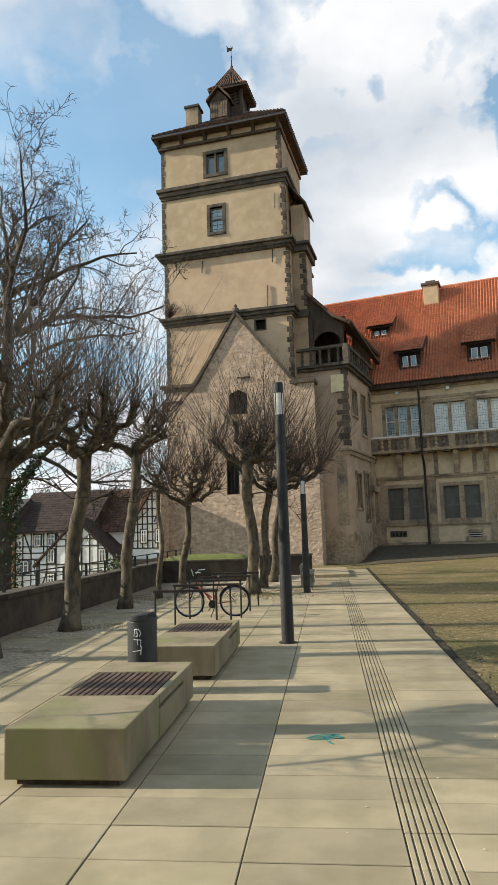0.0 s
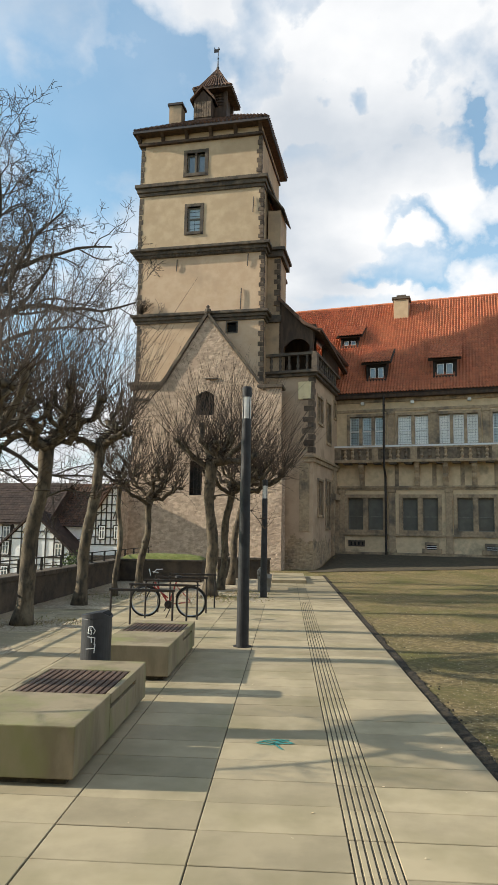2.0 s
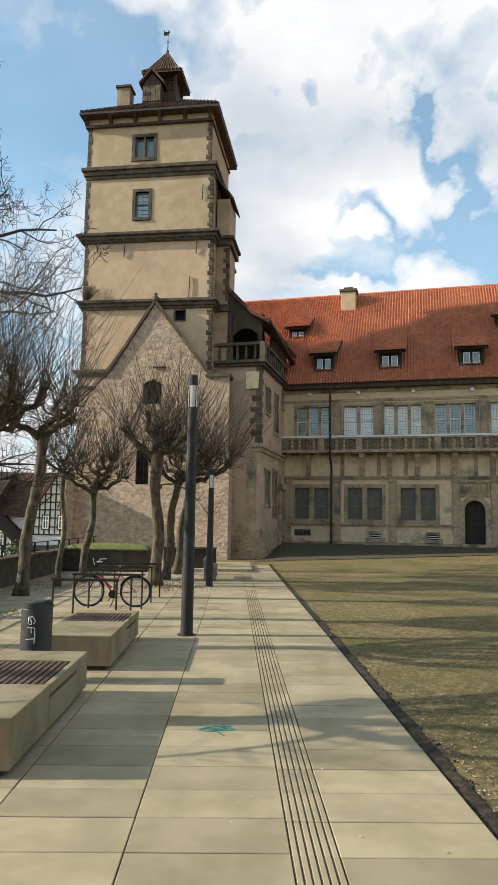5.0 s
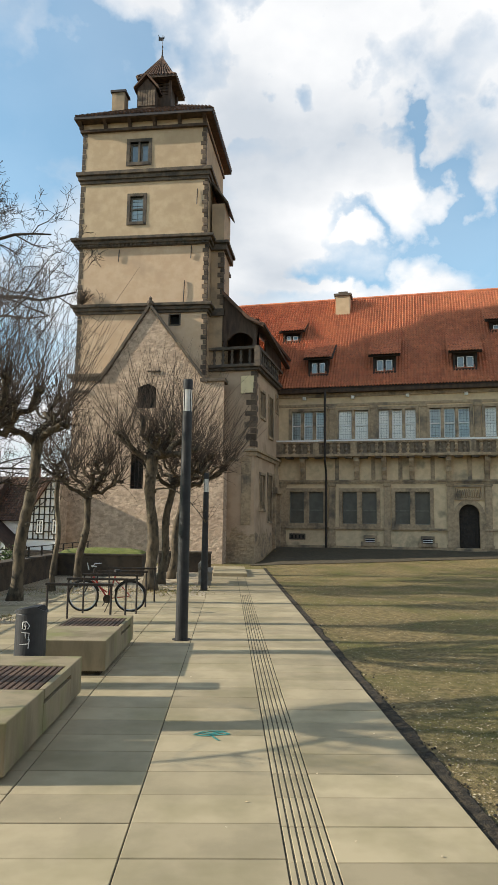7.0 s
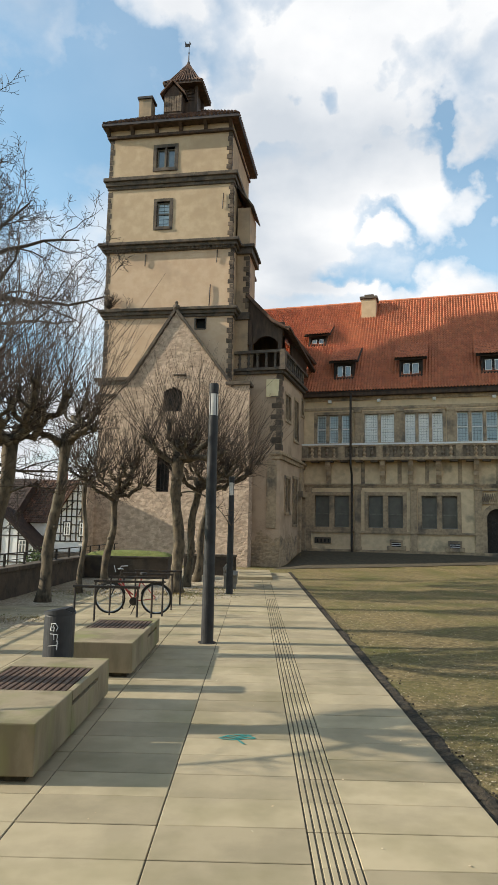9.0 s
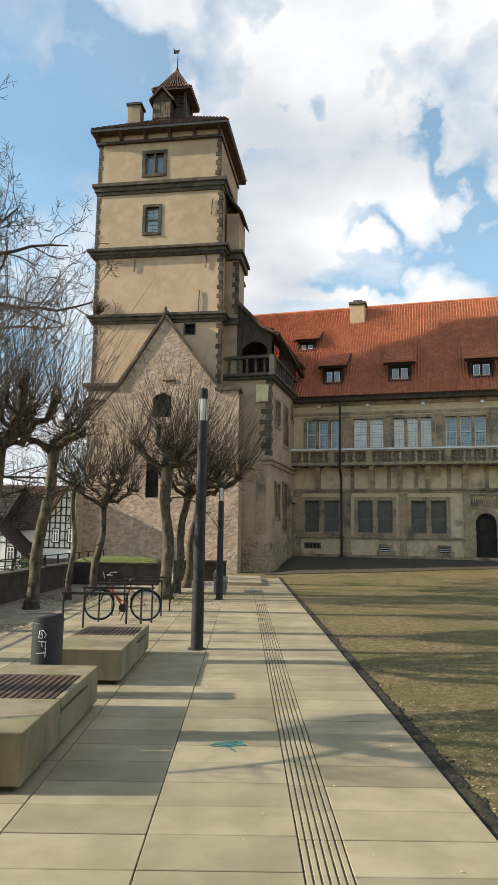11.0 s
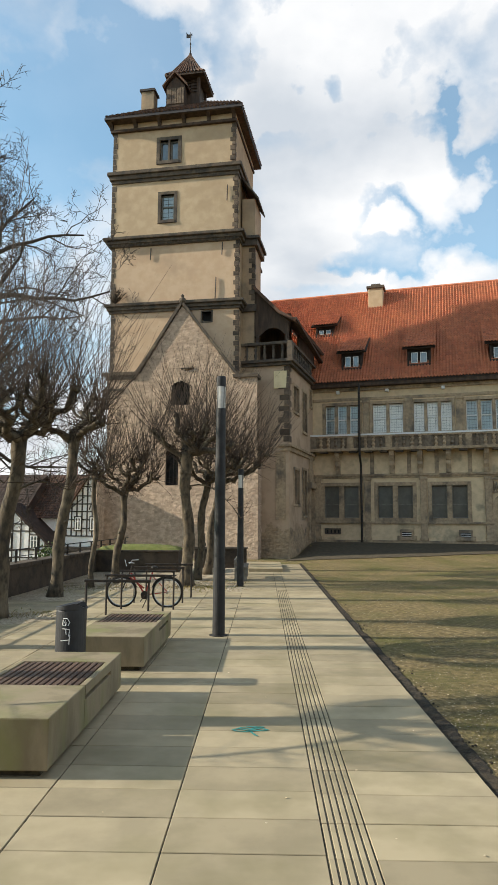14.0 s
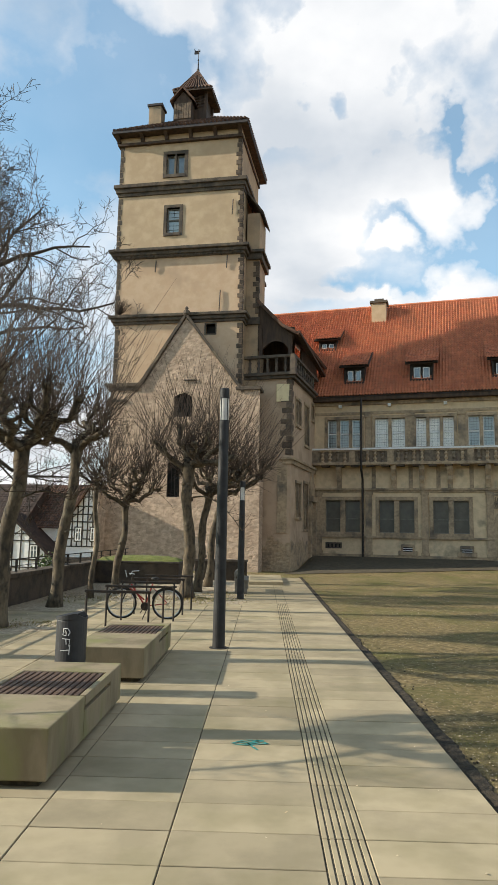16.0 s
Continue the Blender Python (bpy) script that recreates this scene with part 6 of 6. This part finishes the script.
for x, z in ((4.25, 3.5), (6.65, 3.5), (8.9, 3.4), (6.65, 5.3), (4.25, 1.35), (6.65, 1.35)):
    house_window(h1b, x, z, 0.6, 1.15)
bm = bmesh.new()
prism(bm, [(GAX, GAZ), (GRX + 0.3, GRZ - 0.3), (GRX + 0.3, GRZ - 0.1), (GAX, GAZ + 0.22)], -0.45, 3.8)
prism(bm, [(GAX, GAZ), (GAX, GAZ + 0.22), (GLX - 0.25, GLZ - 0.05), (GLX - 0.25, GLZ - 0.25)], -0.2, 3.8)
part("roof", bm, M_HOUSETILE, h1b)
# house with the brown roof
h2 = thing("tiled_house", "half-timbered house with a brown tiled roof and brick chimney", "house", H_AT @ Matrix.Translation((0, 1.6, 0)))
boxes("wall", M_WHITE, h2, (7.2, 13.2, 0, 8, -0.8, 5.6))
bm = bmesh.new()
lattice(bm, 7.2, 13.2, 3.0, 5.6, [9.9, 10.6, 11.3, 12.0, 12.7], (4.3, 5.5), 0)
part("timber_frame", bm, M_TIMBER, h2)
bm = bmesh.new()
prism_x(bm, [(-0.4, 5.5), (4, 9.65), (8.4, 5.5)], 7.0, 13.6)
part("roof", bm, M_TILE_OLD, h2)
part("roof_tiles", tile_roof((7.0, -0.5, 5.45), (1, 0, 0), (0, 4.5, 4.25), 6.6, 6.2, 0.26, 0.32, 0.03), M_TILE_OLD, h2)["kind"] = "stuff"
chim2 = boxes("chimney", M_REDBRICK, h2, (8.75, 9.45, 3.6, 4.4, 8.8, 10.55))
boxes("chimney_cap", M_SLATE, chim2, (8.7, 9.5, 3.55, 4.45, 10.55, 10.63))
# close-set timber gable beside the tower
h3 = thing("timbered_gable_house", "half-timbered gable end with close-set studs beside the tower", "house", H_AT @ Matrix.Translation((11.25, -0.6, 0)))
HW, HE, HA = 3.9, 6.1, 9.25
bm = bmesh.new()
prism(bm, [(0, -0.8), (HW, -0.8), (HW, HE), (HW / 2, HA), (0, HE)], 0, 2.0)
part("wall", bm, M_WHITE, h3)
bm = bmesh.new()
lattice(bm, 0, HW, 3.9, HE, [HW * k / 9 for k in range(10)], (3.95, 4.6, 5.35, 6.05), 0, 0.1)
for k in range(1, 9):
    x = HW * k / 9
    box(bm, x - 0.05, x + 0.05, -0.05, 0.02, HE, HA - 0.1 - abs(x - HW / 2) * (HA - HE) / (HW / 2))
for z in (6.7, 7.4, 8.2):
    w = (HA - z) / (HA - HE) * HW / 2
    box(bm, HW / 2 - w, HW / 2 + w, -0.055, 0.02, z - 0.05, z + 0.05)
for x in (0.2, 1.9):
    tube(bm, [(x, -0.045, HE + 0.1), (HW / 2 - 0.6 + x * 0.5, -0.045, 7.3)], 0.05, 4)
part("timber_frame", bm, M_TIMBER, h3)
for x in (1.0, 2.3):
    house_window(h3, x, 5.0, 0.5, 1.1)
bm = bmesh.new()
for s in (-1, 1):
    prism(bm, [(HW / 2, HA), (HW / 2, HA + 0.22), (HW / 2 + s * (HW / 2 + 0.3), HE - 0.3), (HW / 2 + s * (HW / 2 + 0.3), HE - 0.5)][::s], -0.3, 2.2)
part("roof", bm, M_TILE_OLD, h3)
boxes("lean_to", M_TIMBER, h3, (-0.4, 4.2, -1.6, 0, 2.7, 3.05), (-0.3, 4.1, -1.4, 0, 1.2, 2.7))
# ochre house at the end of the row
h0 = thing("plastered_house", "ochre plastered house beside the timbered one", "house", H_AT @ Matrix.Translation((-6.2, -1.0, 0)))
boxes("wall", M_PLASTER, h0, (0, 6.1, 0, 7, -0.8, 6.6))
bm = bmesh.new()
prism_x(bm, [(-0.4, 6.5), (3.5, 9.0), (7.4, 6.5)], -0.3, 6.2)
part("roof", bm, M_SLATE, h0)

# ---- grass and dead leaves ----
bm = bmesh.new()
rng = random.Random(4)
for k in range(52000):
    y = 3.5 + 30 * rng.random() ** 1.9
    x = 2.0 + (0.42 * y + 1.5) * rng.random()
    if noise.noise(Vector((x * 0.7, y * 0.7, 2))) < -0.25 + 0.5 * rng.random():
        continue
    z = ground_height(x, y) - 0.005
    h = rng.uniform(0.008, 0.022)
    a = rng.uniform(0, 6.28)
    w = 0.004 + 0.0004 * y
    dx, dy = math.cos(a) * w, math.sin(a) * w
    lx, ly = rng.uniform(-0.03, 0.03), rng.uniform(-0.03, 0.03)
    bm.faces.new([bm.verts.new(p) for p in ((x - dx, y - dy, z), (x + dx, y + dy, z), (x + lx, y + ly, z + h))])
for cx, cy, n, s in ((-5.6, 14.7, 500, 0.35), (-5.0, 15.1, 200, 0.3), (-2.3, 22.0, 500, 0.5), (-1.8, 21.4, 400, 0.6), (-5.2, 21.5, 600, 0.8), (-1.5, 23.6, 300, 0.5)):
    for k in range(n):
        x, y = rng.gauss(cx, s), rng.gauss(cy, s)
        h = rng.uniform(0.02, 0.06)
        a = rng.uniform(0, 6.28)
        dx, dy = math.cos(a) * 0.012, math.sin(a) * 0.012
        bm.faces.new([bm.verts.new(p) for p in ((x - dx, y - dy, 0), (x + dx, y + dy, 0), (x + rng.uniform(-0.07, 0.07), y + rng.uniform(-0.07, 0.07), h))])
tagged(part("grass", bm, M_GRASSBLADE), "short thin grass blades on the worn lawn", "grass", kind="stuff")
bm = bmesh.new()
for k in range(12000):
    if rng.random() < 0.3:
        x, y = rng.uniform(-6.8, -5.0), rng.uniform(4, 26)
    elif rng.random() < 0.985:
        y = 3.5 + 22 * rng.random() ** 1.5
        x = 1.95 + abs(rng.gauss(0, 0.5 + 0.16 * y))
    else:
        x, y = rng.uniform(-4.5, 1.7), rng.uniform(3.5, 20)
    z = (ground_height(x, y) if x > 1.9 or x < -4.5 else 0.0) + 0.03 * (x < -4.5) + 0.004
    a, s = rng.uniform(0, 6.28), rng.uniform(0.006, 0.015) * (1 + 0.02 * y)
    u, w = Vector((math.cos(a), math.sin(a), rng.uniform(-0.2, 0.3))) * s, Vector((-math.sin(a), math.cos(a), rng.uniform(-0.2, 0.3))) * s * 0.6
    c = Vector((x, y, z + 0.004))
    bm.faces.new([bm.verts.new(c + q) for q in (u, w, -u, -w)])
tagged(part("dead_leaves", bm, M_LEAFLITTER), "scattered dry brown leaves and bits of bark", "leaves", kind="stuff")
